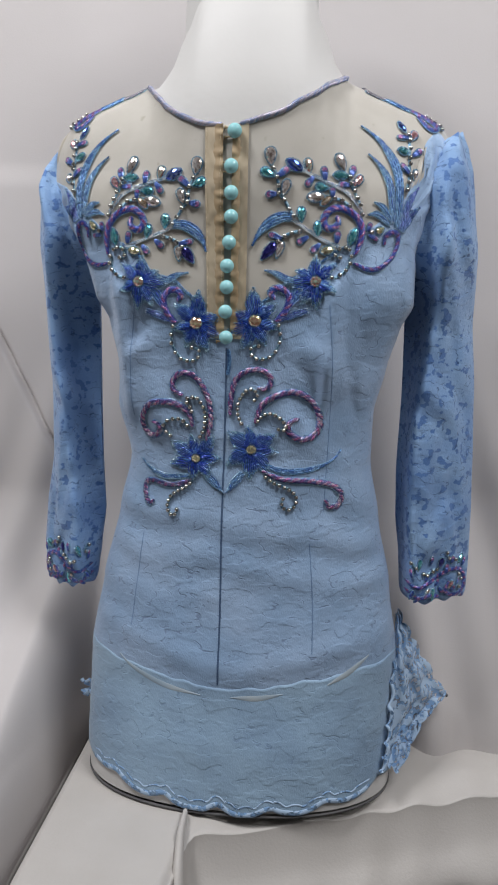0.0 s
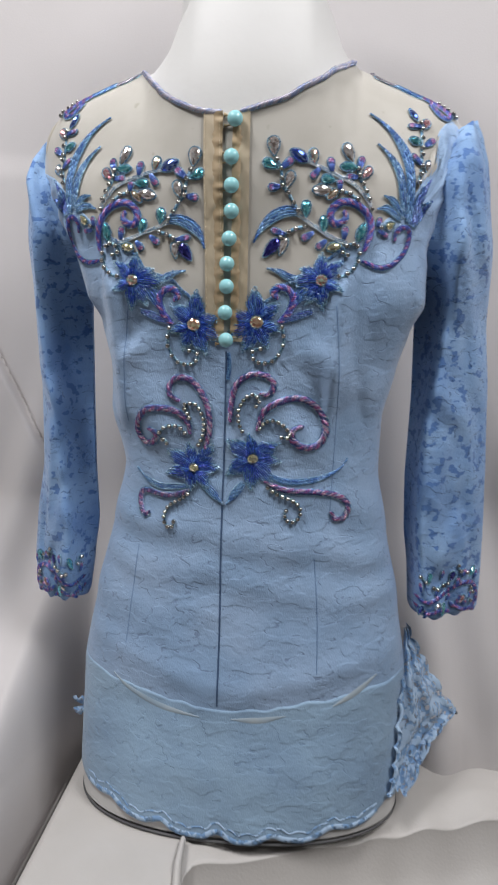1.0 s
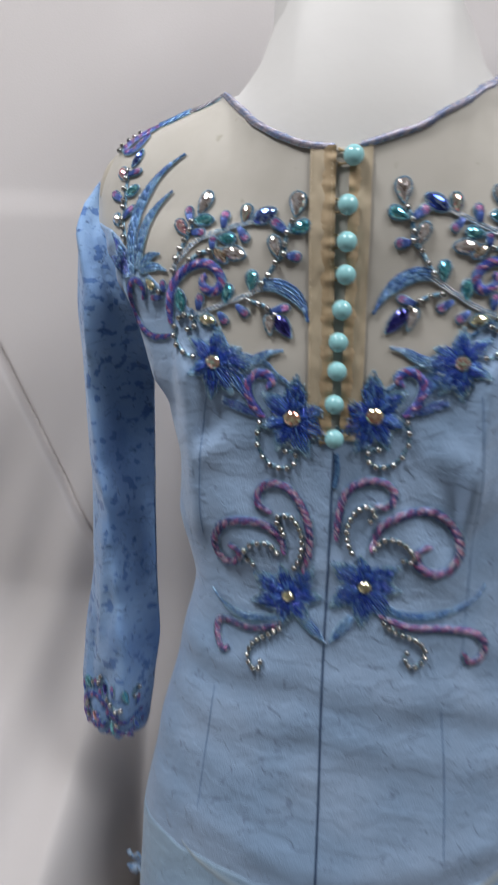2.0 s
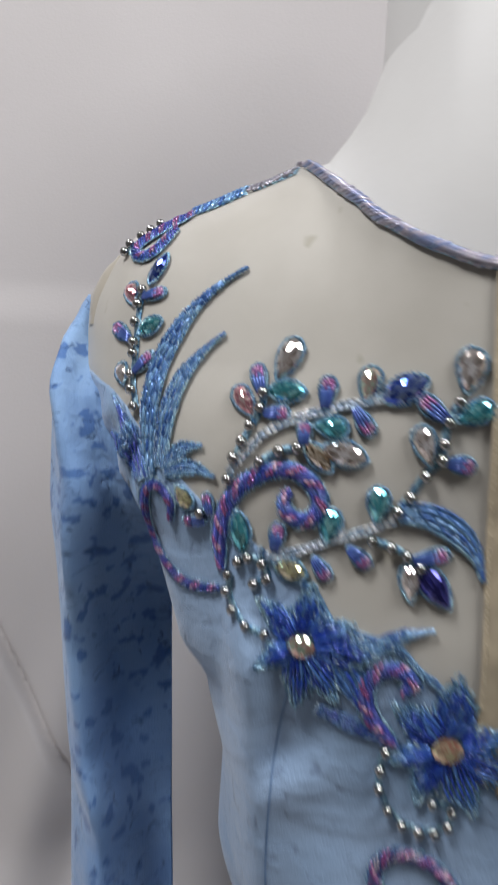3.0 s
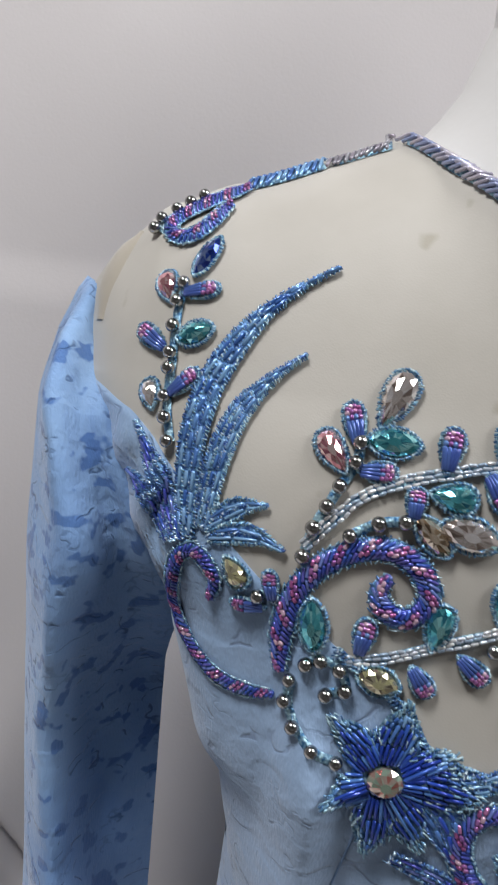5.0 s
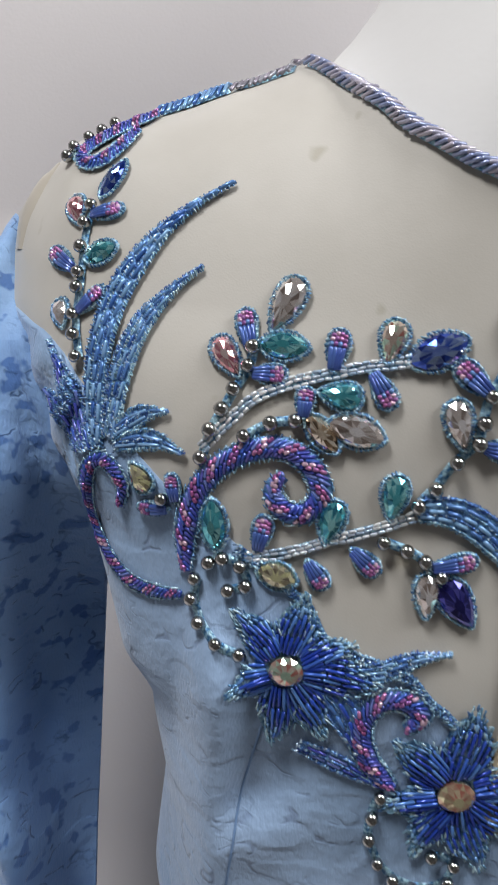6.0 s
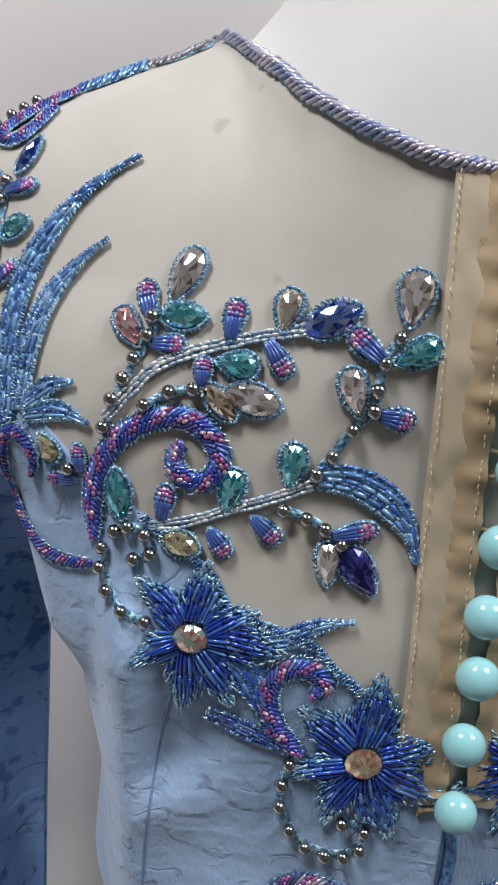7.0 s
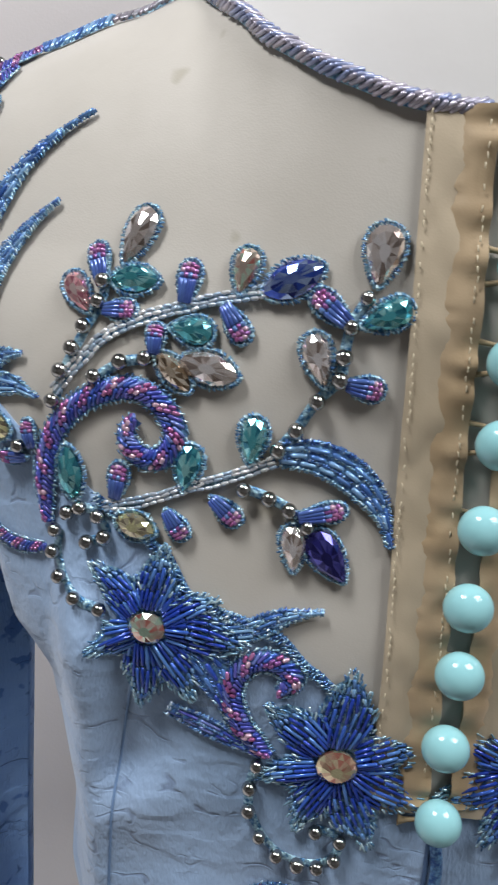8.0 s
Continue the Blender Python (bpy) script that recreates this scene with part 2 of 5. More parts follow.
# ---- mesh helpers ----
def mesh_object(name, verts, faces, materials, parent=None, smooth=True, index=None, label=""):
    me = bpy.data.meshes.new(name)
    me.from_pydata([tuple(v) for v in verts], [], faces)
    for m in materials if isinstance(materials, (list, tuple)) else (materials,):
        me.materials.append(m)
    if index:
        me.polygons.foreach_set("material_index", index)
    me.polygons.foreach_set("use_smooth", [smooth] * len(me.polygons))
    me.update()
    ob = new(name, me)
    if parent:
        ob.parent = parent
    if label:
        ob["label"] = label
    return ob


def grid_faces(rows, cols, start=0, wrap=False):
    out = []
    for i in range(rows - 1):
        for j in range(cols if wrap else cols - 1):
            k = (j + 1) % cols
            out.append((start + i * cols + j, start + i * cols + k, start + (i + 1) * cols + k, start + (i + 1) * cols + j))
    return out


def root(name, at, label, category, **more):
    ob = new(name)
    ob.location = at
    bpy.context.view_layer.update()
    return tagged(ob, label, category, **more)


def smooth_step(a, b, v):
    f = min(max((v - a) / (b - a), 0.0), 1.0)
    return f * f * (3 - 2 * f)


# ---- the bust's form ----
def lerp_table(table, v):
    """Smooth interpolation in rows of (key, value)."""
    if v <= table[0][0]:
        return table[0][1]
    for (k0, a0), (k1, a1) in zip(table, table[1:]):
        if v <= k1:
            f = (v - k0) / (k1 - k0)
            return a0 + (a1 - a0) * (f * f * (3 - 2 * f) * 0.5 + f * 0.5)
    return table[-1][1]


HALF_WIDTH = ((0.66, 0.194), (0.83, 0.190), (0.92, 0.175), (1.0, 0.157), (1.07, 0.143), (1.13, 0.151), (1.18, 0.156), (1.225, 0.166), (1.25, 0.179), (1.30, 0.186), (1.33, 0.200), (1.38, 0.230))
HALF_DEPTH = ((0.66, 0.117), (0.72, 0.111), (0.81, 0.098), (0.95, 0.088), (1.08, 0.084), (1.20, 0.093), (1.27, 0.099), (1.31, 0.100), (1.38, 0.108), (1.46, 0.113))
AXIS = ((0.66, 0.020), (1.07, 0.024), (1.13, 0.016), (1.18, 0.023), (1.24, 0.025), (1.33, 0.012), (1.39, 0.018))
RIDGE = ((0.0, 1.66), (0.05, 1.62), (0.075, 1.545), (0.092, 1.505), (0.105, 1.488), (0.138, 1.4735), (0.174, 1.4607), (0.20, 1.450), (0.217, 1.434), (0.235, 1.410))
BREAK = 1.33
SQUARE = ((1.0, 2.3), (1.15, 2.6), (1.26, 4.0), (1.31, 3.4), (1.38, 2.1))


def axis_x(z):
    return lerp_table(AXIS, z)


def ridge_z(x):
    return lerp_table(RIDGE, abs(x - 0.018))


def surf_y(x, z):
    """Depth of the bust's near side at (x, z); negative is towards the viewer."""
    a, b = lerp_table(HALF_WIDTH, z), lerp_table(HALF_DEPTH, z)
    s = min(abs(x - axis_x(z)) / a, 1.0)
    e = lerp_table(SQUARE, z)
    d = b * max(1 - s ** e, 0.0) ** (1 / e)
    if z > BREAK:
        u = min((z - BREAK) / (ridge_z(x) - BREAK), 1.0)
        d *= math.sqrt(max(1 - u * u, 0.0))
    return -d

YOKE_EDGE = ((0.0, 1.203), (0.018, 1.230), (0.037, 1.249), (0.045, 1.255), (0.057, 1.266), (0.072, 1.271), (0.0845, 1.276), (0.093, 1.289), (0.107, 1.299), (0.135, 1.318), (0.155, 1.333), (0.168, 1.347), (0.178, 1.361), (0.190, 1.369), (0.21, 1.378))
NECK_EDGE = ((-0.098, 1.4790), (-0.095, 1.4745), (-0.086, 1.4630), (-0.079, 1.4545), (-0.066, 1.4410), (-0.0545, 1.4330), (-0.0435, 1.4272), (-0.031, 1.4222), (-0.013, 1.4190),
             (0.006, 1.4195), (0.020, 1.4225), (0.053, 1.4335), (0.085, 1.4535), (0.105, 1.4720), (0.117, 1.4850))


YOKE_RISE = ((0.150, 0.0), (0.172, 0.0), (0.190, 0.021), (0.205, 0.048), (0.23, 0.070))


def yoke_edge(x):
    z = lerp_table(YOKE_EDGE, abs(x - 0.004)) + (lerp_table(YOKE_RISE, x) if x > 0.15 else 0.0)
    return min(z, ridge_z(x) - 0.016)


def neck_edge(x):
    return lerp_table(NECK_EDGE, x)


def column_x(q, z):
    return axis_x(z) + lerp_table(HALF_WIDTH, z) * math.sin(math.pi / 2 * q)


def pulls(x, z):
    """Creases of the worn fabric, outward in metres."""
    calm = 1 - smooth_step(1.16, 1.22, z) * (1 - smooth_step(0.07, 0.10, abs(x)))
    v = 0.0022 * noise.noise(Vector((x * 11, 3.0, z * 9))) + 0.0012 * noise.noise(Vector((x * 30, 8.0, z * 34)))
    waist = math.exp(-(((z - 0.985) / 0.07) ** 2))
    v += 0.0022 * waist * math.sin(z * 120 + 16 * x + 3 * noise.noise(Vector((x * 9, 1, z * 5)))) * (0.4 + 3.0 * abs(x))
    arm = math.exp(-(((abs(x + 0.002) - 0.112 + (1.20 - z) * 0.05) / 0.009) ** 2)) * smooth_step(1.09, 1.15, z) * (1 - smooth_step(1.25, 1.29, z))
    v += 0.0095 * arm
    side = math.exp(-(((abs(x) - 0.135) / 0.010) ** 2)) * smooth_step(1.10, 1.16, z) * (1 - smooth_step(1.28, 1.32, z))
    v -= 0.006 * side
    seat = math.exp(-(((z - 0.835 - 0.25 * abs(x - 0.02)) / 0.016) ** 2))
    v += 0.003 * seat
    v += 0.0045 * math.sin(62 * (x * 0.8 + (z - 1.15) * 0.62) + 2.2 * noise.noise(Vector((x * 8, 2, z * 8)))) * smooth_step(1.06, 1.12, z) * (1 - smooth_step(1.19, 1.24, z)) * smooth_step(0.035, 0.08, abs(x))
    # the full fold that drops from under the beaded flower, fuller on one side
    across, along = (abs(x) - 0.090) * -0.70 - (z - 1.219) * 0.71, (abs(x) - 0.090) * 0.71 - (z - 1.219) * 0.70
    drop = math.exp(-((along / 0.030) ** 2)) * (0.75 if x < 0 else 0.25)
    v += drop * (0.0085 * math.exp(-(((across - 0.017) / 0.012) ** 2)) - 0.006 * math.exp(-((across / 0.008) ** 2)))
    return max(v * calm, -0.0024)


def armhole_folds(x, z):
    """Gathers where the sleeve is set into the bodice."""
    side = smooth_step(0.158, 0.172, abs(x - 0.012) - 0.012) * smooth_step(1.265, 1.30, z) * (1 - smooth_step(yoke_edge(x) - 0.012, yoke_edge(x), z))
    if side <= 0:
        return 0.0
    wob = noise.noise(Vector((x * 40, 4, z * 26)))
    return side * (0.0030 * math.sin(330 * (abs(x) + 0.42 * (z - 1.3)) + 3.0 * wob) + 0.0030 * noise.noise(Vector((x * 75, 9, z * 60))) + 0.001)


def fabric(x, z):
    y = surf_y(x, z) - armhole_folds(x, z)
    return Vector((x, y - pulls(x, z) * smooth_step(0.0, 0.02, -y) * (1 - smooth_step(yoke_edge(x) - 0.04, yoke_edge(x), z)), z))


def place_near(x, z):
    return fabric(x, z)


def place_mirrored(x, z):
    """The other half of the pattern: mirrored, and sewn on a little higher and wider."""
    up = smooth_step(1.27, 1.33, z)
    dx = 0.011 * up
    dz = 0.004 + up * 0.006 * (1 - smooth_step(0.05, 0.10, -x)) - 0.009 * smooth_step(0.13, 0.16, -x) * (1 - smooth_step(1.33, 1.36, z)) + 0.006 * smooth_step(0.15, 0.18, -x) * smooth_step(1.36, 1.40, z)
    return fabric(-x + dx, z + dz)


def lift(place, x, z, h):
    e = 0.0008
    p = place(x, z)
    n = (place(x + e, z) - place(x - e, z)).cross(place(x, z + e) - place(x, z - e))
    if n.y > 0:
        n = -n
    return p + n.normalized() * h


# ---- room ----
# Unseen closed shell, added so that its surfaces bounce the lamps' light.
ROOM = (-1.9, 1.9, -2.7, 1.1, 2.62)


def box_mesh(name, lo, hi, material, **tags):
    v = [(x, y, z) for z in (lo[2], hi[2]) for y in (lo[1], hi[1]) for x in (lo[0], hi[0])]
    f = [(0, 2, 3, 1), (4, 5, 7, 6), (0, 1, 5, 4), (2, 6, 7, 3), (0, 4, 6, 2), (1, 3, 7, 5)]
    return tagged(mesh_object(name, v, f, material, smooth=False), **tags)


x0, x1, y0, y1, top = ROOM
box_mesh("floor", (x0, y0, -0.1), (x1, y1, 0.0), FLOOR_TILE, label="unseen grey floor added to close the room", category="floor", kind="structure")
box_mesh("ceiling", (x0, y0, top), (x1, y1, top + 0.1), ROOM_SHELL, label="unseen grey ceiling added to bounce light", category="ceiling", kind="structure")
box_mesh("wall_north", (x0, y1, 0), (x1, y1 + 0.12, top), ROOM_SHELL, label="unseen grey wall added behind the cloth to bounce light", category="wall", kind="structure")
box_mesh("wall_south", (x0, y0 - 0.12, 0), (x1, y0, top), ROOM_SHELL, label="unseen grey wall added to bounce light", category="wall", kind="structure")
box_mesh("wall_west", (x0 - 0.12, y0, 0), (x0, y1, top), ROOM_SHELL, label="unseen grey wall added to bounce light", category="wall", kind="structure")
box_mesh("wall_east", (x1, y0, 0), (x1 + 0.12, y1, top), ROOM_SHELL, label="unseen grey wall added to bounce light", category="wall", kind="structure")


def ceiling_lamp(at, size):
    """A square panel lamp: housing on the ceiling, lit from just below."""
    w = size * 0.56
    r = root("ceiling_lamp", (at[0], at[1], top), "white square lamp on the ceiling", "lamp", group="ceiling lamps")
    verts, faces = [], []
    for k, z in ((0.96, top - at[2] - 0.12), (1.0, -0.01), (1.0, -0.05), (0.94, -0.06)):
        verts += [(sx * w * k, sy * w * k, min(z, 0.0)) for sx, sy in ((-1, -1), (1, -1), (1, 1), (-1, 1))]
    faces = grid_faces(4, 4, 0, True) + [(0, 1, 2, 3), (12, 15, 14, 13)]
    mesh_object("housing", verts, faces, WHITE_METAL, r, False)


for at, watts, size in LAMPS:
    ceiling_lamp(at, size)


# ---- backdrop and seat cloth ----
SEAT_Z = 0.670


def backdrop_point(x, w):
    """w runs down the cloth: 0 at the rail, 1 where it ends low down."""
    z = 2.45 - 2.45 * w
    y = 0.215 - 0.03 * smooth_step(1.5, 1.0, z)
    left, right = smooth_step(-0.20, -0.26, x), smooth_step(0.20, 0.30, x)
    y -= (0.075 + 0.06 * right) * smooth_step(1.0, 0.68, z)
    sweep = smooth_step(0.98, 0.60, z)
    y -= left * sweep * (0.30 + 0.35 * smooth_step(-0.2, -0.6, x))
    if z < 0.7:
        y -= left * (0.7 - z) * 0.9
    # folds that fan out from behind the bust
    fan = math.atan2(x + 0.10, 1.9 - z) if x < 0.05 else math.atan2(x - 0.10, 1.9 - z)
    amp = smooth_step(1.25, 0.75, z)
    y += amp * (0.016 * math.sin(fan * 34 + 0.6) + 0.010 * math.sin(fan * 71 + 2.0)) * (0.25 + 0.75 * max(left, right))
    y += 0.010 * noise.noise(Vector((x * 2.2, 0, z * 1.4))) + 0.004 * noise.noise(Vector((x * 7, 5, z * 4)))
    # one long crease running down towards the bust
    along = (x + 0.291) - (1.055 - z) * 0.54
    y += 0.014 * math.exp(-((along / 0.0045) ** 2)) * smooth_step(0.92, 0.98, z) * smooth_step(1.32, 1.24, z)
    ledge = 1.432 - 0.02 * (x + 0.3)
    y -= 0.006 * smooth_step(ledge + 0.02, ledge - 0.02, z) * smooth_step(-0.05, -0.25, x)
    return Vector((x, y, z))


def backdrop():
    cols = [-1.5 + i * 0.05 for i in range(19)] + [-0.58 + i * 0.003 for i in range(152)] + [-0.12 + i * 0.012 for i in range(64)] + [0.66 + i * 0.05 for i in range(18)]
    rows = [i / 20 * 0.4 for i in range(20)] + [0.4 + 0.6 * i / 400 for i in range(401)]
    verts = [backdrop_point(x, w) for w in rows for x in cols]
    n = len(verts)
    verts += [v + Vector((0, 0.003, 0)) for v in verts]
    faces = grid_faces(len(rows), len(cols))
    faces += [tuple(i + n for i in reversed(f)) for f in faces]
    ob = mesh_object("backdrop_cloth", verts, faces, CLOTH)
    tagged(ob, "creased white cloth hung as a backdrop behind the bust", "cloth", kind="structure")


backdrop()


def seat_front(x):
    return -0.148 + 0.34 * max(x + 0.04, 0) - 0.20 * smooth_step(-0.018, -0.050, x)


def seat_point(x, v):
    """v from 0 at the back to 1 at the front edge, then on down the front to 2."""
    f = seat_front(x)
    ripple = 0.0050 * math.sin(x * 88 + 5 * noise.noise(Vector((x * 6, v * 1.5, 2)))) + 0.0060 * noise.noise(Vector((x * 16, v * 2.5, 1)))
    if v <= 1:
        y = 0.20 + (f - 0.20) * v
        return Vector((x, y, SEAT_Z + ripple * 0.5 * smooth_step(0.55, 1.0, v) - 0.010 * smooth_step(0.80, 1.0, v) - 0.002))
    d = v - 1
    fall = 0.56 * d
    fold = 0.020 * math.sin(x * 36 + 1.0) + 0.011 * math.sin(x * 83)
    strap = 0.010 * math.exp(-(((x + 0.035 + 0.03 * d) / 0.007) ** 2))
    y = f - 0.035 * smooth_step(0.0, 0.12, d) - fold * smooth_step(0.02, 0.35, d) - 0.06 * d - strap
    return Vector((x, y, SEAT_Z - 0.012 - fall - 0.02 * smooth_step(0, 0.06, d) + ripple * 0.5 * (1 - d)))


def seat_cloth():
    cols = [-0.190 + i * 0.006 for i in range(130)]
    rows = [i / 40 for i in range(41)] + [1 + 0.5 * (i / 40) ** 1.5 for i in range(1, 41)] + [1.5 + 0.62 * i / 12 for i in range(1, 13)]
    verts = [seat_point(x, v) for v in rows for x in cols]
    # the cloth turns down over the near end of the seat
    nrow = len(rows)
    for i in range(nrow):
        p = verts[i * len(cols)]
        p.z -= 0.010
    n = len(verts)
    verts += [v - Vector((0, 0, 0.004)) for v in verts]
    faces = grid_faces(nrow, len(cols))
    faces += [tuple(i + n for i in reversed(f)) for f in faces]
    edge = [i * len(cols) for i in range(nrow)]
    side = [verts[e] + Vector((-0.004, 0, 0)) for e in edge] + [Vector((verts[e].x - 0.006, verts[e].y, 0.0)) for e in edge]
    k = len(verts)
    verts += side
    faces += [(k + i, k + i + 1, k + nrow + i + 1, k + nrow + i) for i in range(nrow - 1)]
    ob = mesh_object("seat_cloth", verts, faces, SEAT_CLOTH)
    tagged(ob, "rumpled white satin cloth spread over a low display box", "cloth")


seat_cloth()


def fold_on_seat():
    """A loose raised fold of the cloth that runs over the front edge."""
    pts = [(-0.030, -0.118, 0.672), (-0.030, -0.150, 0.671), (-0.026, -0.185, 0.660), (-0.022, -0.212, 0.620), (-0.020, -0.232, 0.55), (-0.018, -0.245, 0.46)]
    verts, faces = [], []
    for i, p in enumerate(pts):
        wdt = 0.003 + 0.006 * i / 5
        for j in range(7):
            a = math.pi * j / 6
            verts.append((p[0] + wdt * math.cos(a), p[1] - 0.010 * math.sin(a) * min(i, 2) / 2, p[2] + 0.006 * math.sin(a) * (1 if i < 3 else 0.2)))
    faces = grid_faces(len(pts), 7)
    tagged(mesh_object("ribbon_tie", verts, faces, SEAT_CLOTH), "white satin ribbon end hanging over the cloth edge", "ribbon")


fold_on_seat()


# ---- bust ----
def mannequin():
    verts, faces = [], []
    qs = [-1 + 2 * i / 72 for i in range(73)]
    inset = 0.0035
    # near and far side, from the base to the shoulder ridge
    zs = [SEAT_Z + 0.004 + (BREAK - SEAT_Z - 0.004) * i / 60 for i in range(61)]
    us = [math.sin(math.pi / 2 * i / 30) for i in range(1, 31)]
    for far in (1.0, -0.55):
        start = len(verts)
        for z in zs:
            for q in qs:
                x = column_x(q * 0.998, z)
                y = surf_y(x, z) * far
                nx = inset * math.sin(math.pi / 2 * q)
                verts.append((x - nx, y + inset * math.copysign(1, far) * math.cos(math.pi / 2 * q), z))
        for u in us:
            for q in qs:
                z = BREAK
                for _ in range(4):
                    x = column_x(q * 0.998, z)
                    z = BREAK + (ridge_z(x) - BREAK) * u
                y = surf_y(x, z) * far
                nx = inset * math.sin(math.pi / 2 * q)
                verts.append((x - nx, y + inset * math.copysign(1, far) * (1 - u) * math.cos(math.pi / 2 * q), z - inset * u))
        fs = grid_faces(len(zs) + len(us), len(qs), start)
        faces += fs if far > 0 else [tuple(reversed(f)) for f in fs]
    # neck with a rounded stump on top
    start = len(verts)
    prof = [(1.40, 0.078), (1.46, 0.076), (1.50, 0.0745), (1.54, 0.0725), (1.60, 0.071), (1.68, 0.071), (1.72, 0.069), (1.735, 0.062), (1.742, 0.045), (1.744, 0.0)]
    for z, r in prof:
        for j in range(48):
            a = 2 * math.pi * j / 48
            verts.append((0.012 + r * math.cos(a), -0.012 + 0.95 * r * math.sin(a), z))
    faces += grid_faces(len(prof), 48, start, True)
    ob = mesh_object("mannequin_bust", verts, faces, [MANNEQUIN])
    tagged(ob, "white armless dressmaker's bust on the cloth-covered box", "mannequin")


mannequin()


def base_rim():
    """Dark rubber edge between the bust and the cloth."""
    verts = []
    for z, grow in ((SEAT_Z, 0.0), (SEAT_Z, 0.0012), (SEAT_Z + 0.0016, 0.0012), (SEAT_Z + 0.0026, 0.0)):
        for j in range(96):
            a = 2 * math.pi * j / 96
            s, c = math.sin(a), math.cos(a)
            r = (abs(c) ** 2.3 + abs(s) ** 2.3) ** (-1 / 2.3)
            verts.append((0.020 + (0.190 + grow) * r * c, (0.1145 + grow) * r * s * (1 if s < 0 else 0.55), z))
    ob = mesh_object("base_rim", verts, grid_faces(4, 96, 0, True), BLACK_EDGE)
    tagged(ob, "thin grey rim under the white bust", "base")


base_rim()

# ---- blouse ----
BLOUSE = root("blouse", (0.02, 0.0, SEAT_Z), "pale blue lace blouse with beaded sheer yoke on a bust", "blouse")
BLOUSE.location = (0, 0, 0)


def sheet(name, lo, hi, material, rows, cols=110, h=0.0, span=(-1, 1), thick=0.0012, label="", shape=place_near):
    """A panel on the near side between the heights lo(x) and hi(x), with thickness."""
    verts = []
    for i in range(rows + 1):
        for j in range(cols + 1):
            q = span[0] + (span[1] - span[0]) * j / cols
            z = 1.2
            for _ in range(5):
                x = column_x(q, z)
                a, b = lo(x), hi(x)
                z = a + (b - a) * i / rows
            x = column_x(q, z)
            p = shape(x, z)
            verts.append(p + Vector((0, -h, 0)))
    n = len(verts)
    verts += [v + Vector((0, thick, 0)) for v in verts]
    faces = grid_faces(rows + 1, cols + 1)
    faces += [tuple(i + n for i in reversed(f)) for f in faces]
    c1 = cols + 1
    for j in range(cols):
        faces.append((j + 1, j, n + j, n + j + 1))
        faces.append((rows * c1 + j, rows * c1 + j + 1, n + rows * c1 + j + 1, n + rows * c1 + j))
    return mesh_object(name, verts, faces, material, BLOUSE, label=label)


LINING_Z = 0.812


def lining_edge(x):
    return LINING_Z + 0.165 * max(abs(x - 0.01) - 0.02, 0) + 0.005 * noise.noise(Vector((x * 46, 2, 0)))


def hem_edge(x):
    wave = abs(math.sin((x - 0.005) * math.pi / 0.062))
    return 0.6705 + 0.75 * (x - 0.035) ** 2 + 0.009 * (1 - wave) + 0.002 * noise.noise(Vector((x * 60, 0, 0)))


sheet("front_panel", lining_edge, yoke_edge, BODICE, 150, 150, thick=0.0006, label="pale blue brocade lace panel")
sheet("lace_hem", hem_edge, lambda x: lining_edge(x) + 0.004, HEM_LACE, 40, 220, h=0.0002, thick=0.0004, label="sheer blue lace peplum with scalloped edge")


def yoke_top(x):
    return min(neck_edge(x) if -0.098 < x < 0.117 else 9, ridge_z(x) - 0.0006)


sheet("yoke", lambda x: yoke_edge(x) - 0.006, yoke_top, YOKE, 70, 140, h=-0.0006, label="sheer nude tulle yoke")


def hem_border():
    """The corded scallops along the lower edge of the lace."""
    for k in range(6):
        a = -0.150 + k * 0.055
        pts = [(a + 0.055 * i / 8, hem_edge(a + 0.055 * i / 8) + 0.0035) for i in range(9)]
        ribbon("scalloped_border", place_near, pts, 0.0060, OPEN_LACE, 0.0004, round_=0.16, label="pale corded scallop of the lace hem")
        pts = [(a + 0.055 * i / 8, hem_edge(a + 0.055 * i / 8) + 0.0120 + 0.002 * math.sin(i * 2.2)) for i in range(9)]
        ribbon("scalloped_border", place_near, pts, 0.0022, OPEN_LACE, 0.0003, round_=0.25)


def back_panel():
    verts = []
    qs = [-1 + 2 * i / 60 for i in range(61)]
    for i in range(61):
        for q in qs:
            z = 0.70 + (BREAK - 0.70) * i / 40 if i <= 40 else BREAK
            x = column_x(q, z)
            if i > 40:
                for _ in range(4):
                    z = BREAK + (min(ridge_z(x), 1.48) - BREAK) * math.sin(math.pi / 2 * (i - 40) / 20)
                    x = column_x(q, z)
            verts.append((x, -surf_y(x, z) * 0.58 + 0.001, z))
    mesh_object("back_panel", verts, [tuple(reversed(f)) for f in grid_faces(61, 61)], BODICE, BLOUSE)


back_panel()


def ribbon(name, place, pts, width, material, h=0.001, parent=None, round_=0.35, label="", steps=4, taper=None):
    """A half-round band along points of the pattern."""
    line = spline(pts, steps)
    return tube_band(name, place, line, width, material, h, parent, round_, label, taper)


def spline(pts, steps):
    if len(pts) == 2:
        return [(pts[0][0] + (pts[1][0] - pts[0][0]) * k / steps, pts[0][1] + (pts[1][1] - pts[0][1]) * k / steps) for k in range(steps + 1)]
    out = []
    for i in range(len(pts) - 1):
        p0, p1, p2, p3 = (pts[max(i - 1, 0)], pts[i], pts[i + 1], pts[min(i + 2, len(pts) - 1)])
        for k in range(steps):
            t = k / steps
            out.append(tuple(0.5 * (2 * b + (c - a) * t + (2 * a - 5 * b + 4 * c - d) * t * t + (3 * b - a - 3 * c + d) * t ** 3) for a, b, c, d in zip(p0, p1, p2, p3)))
    out.append(pts[-1])
    return out


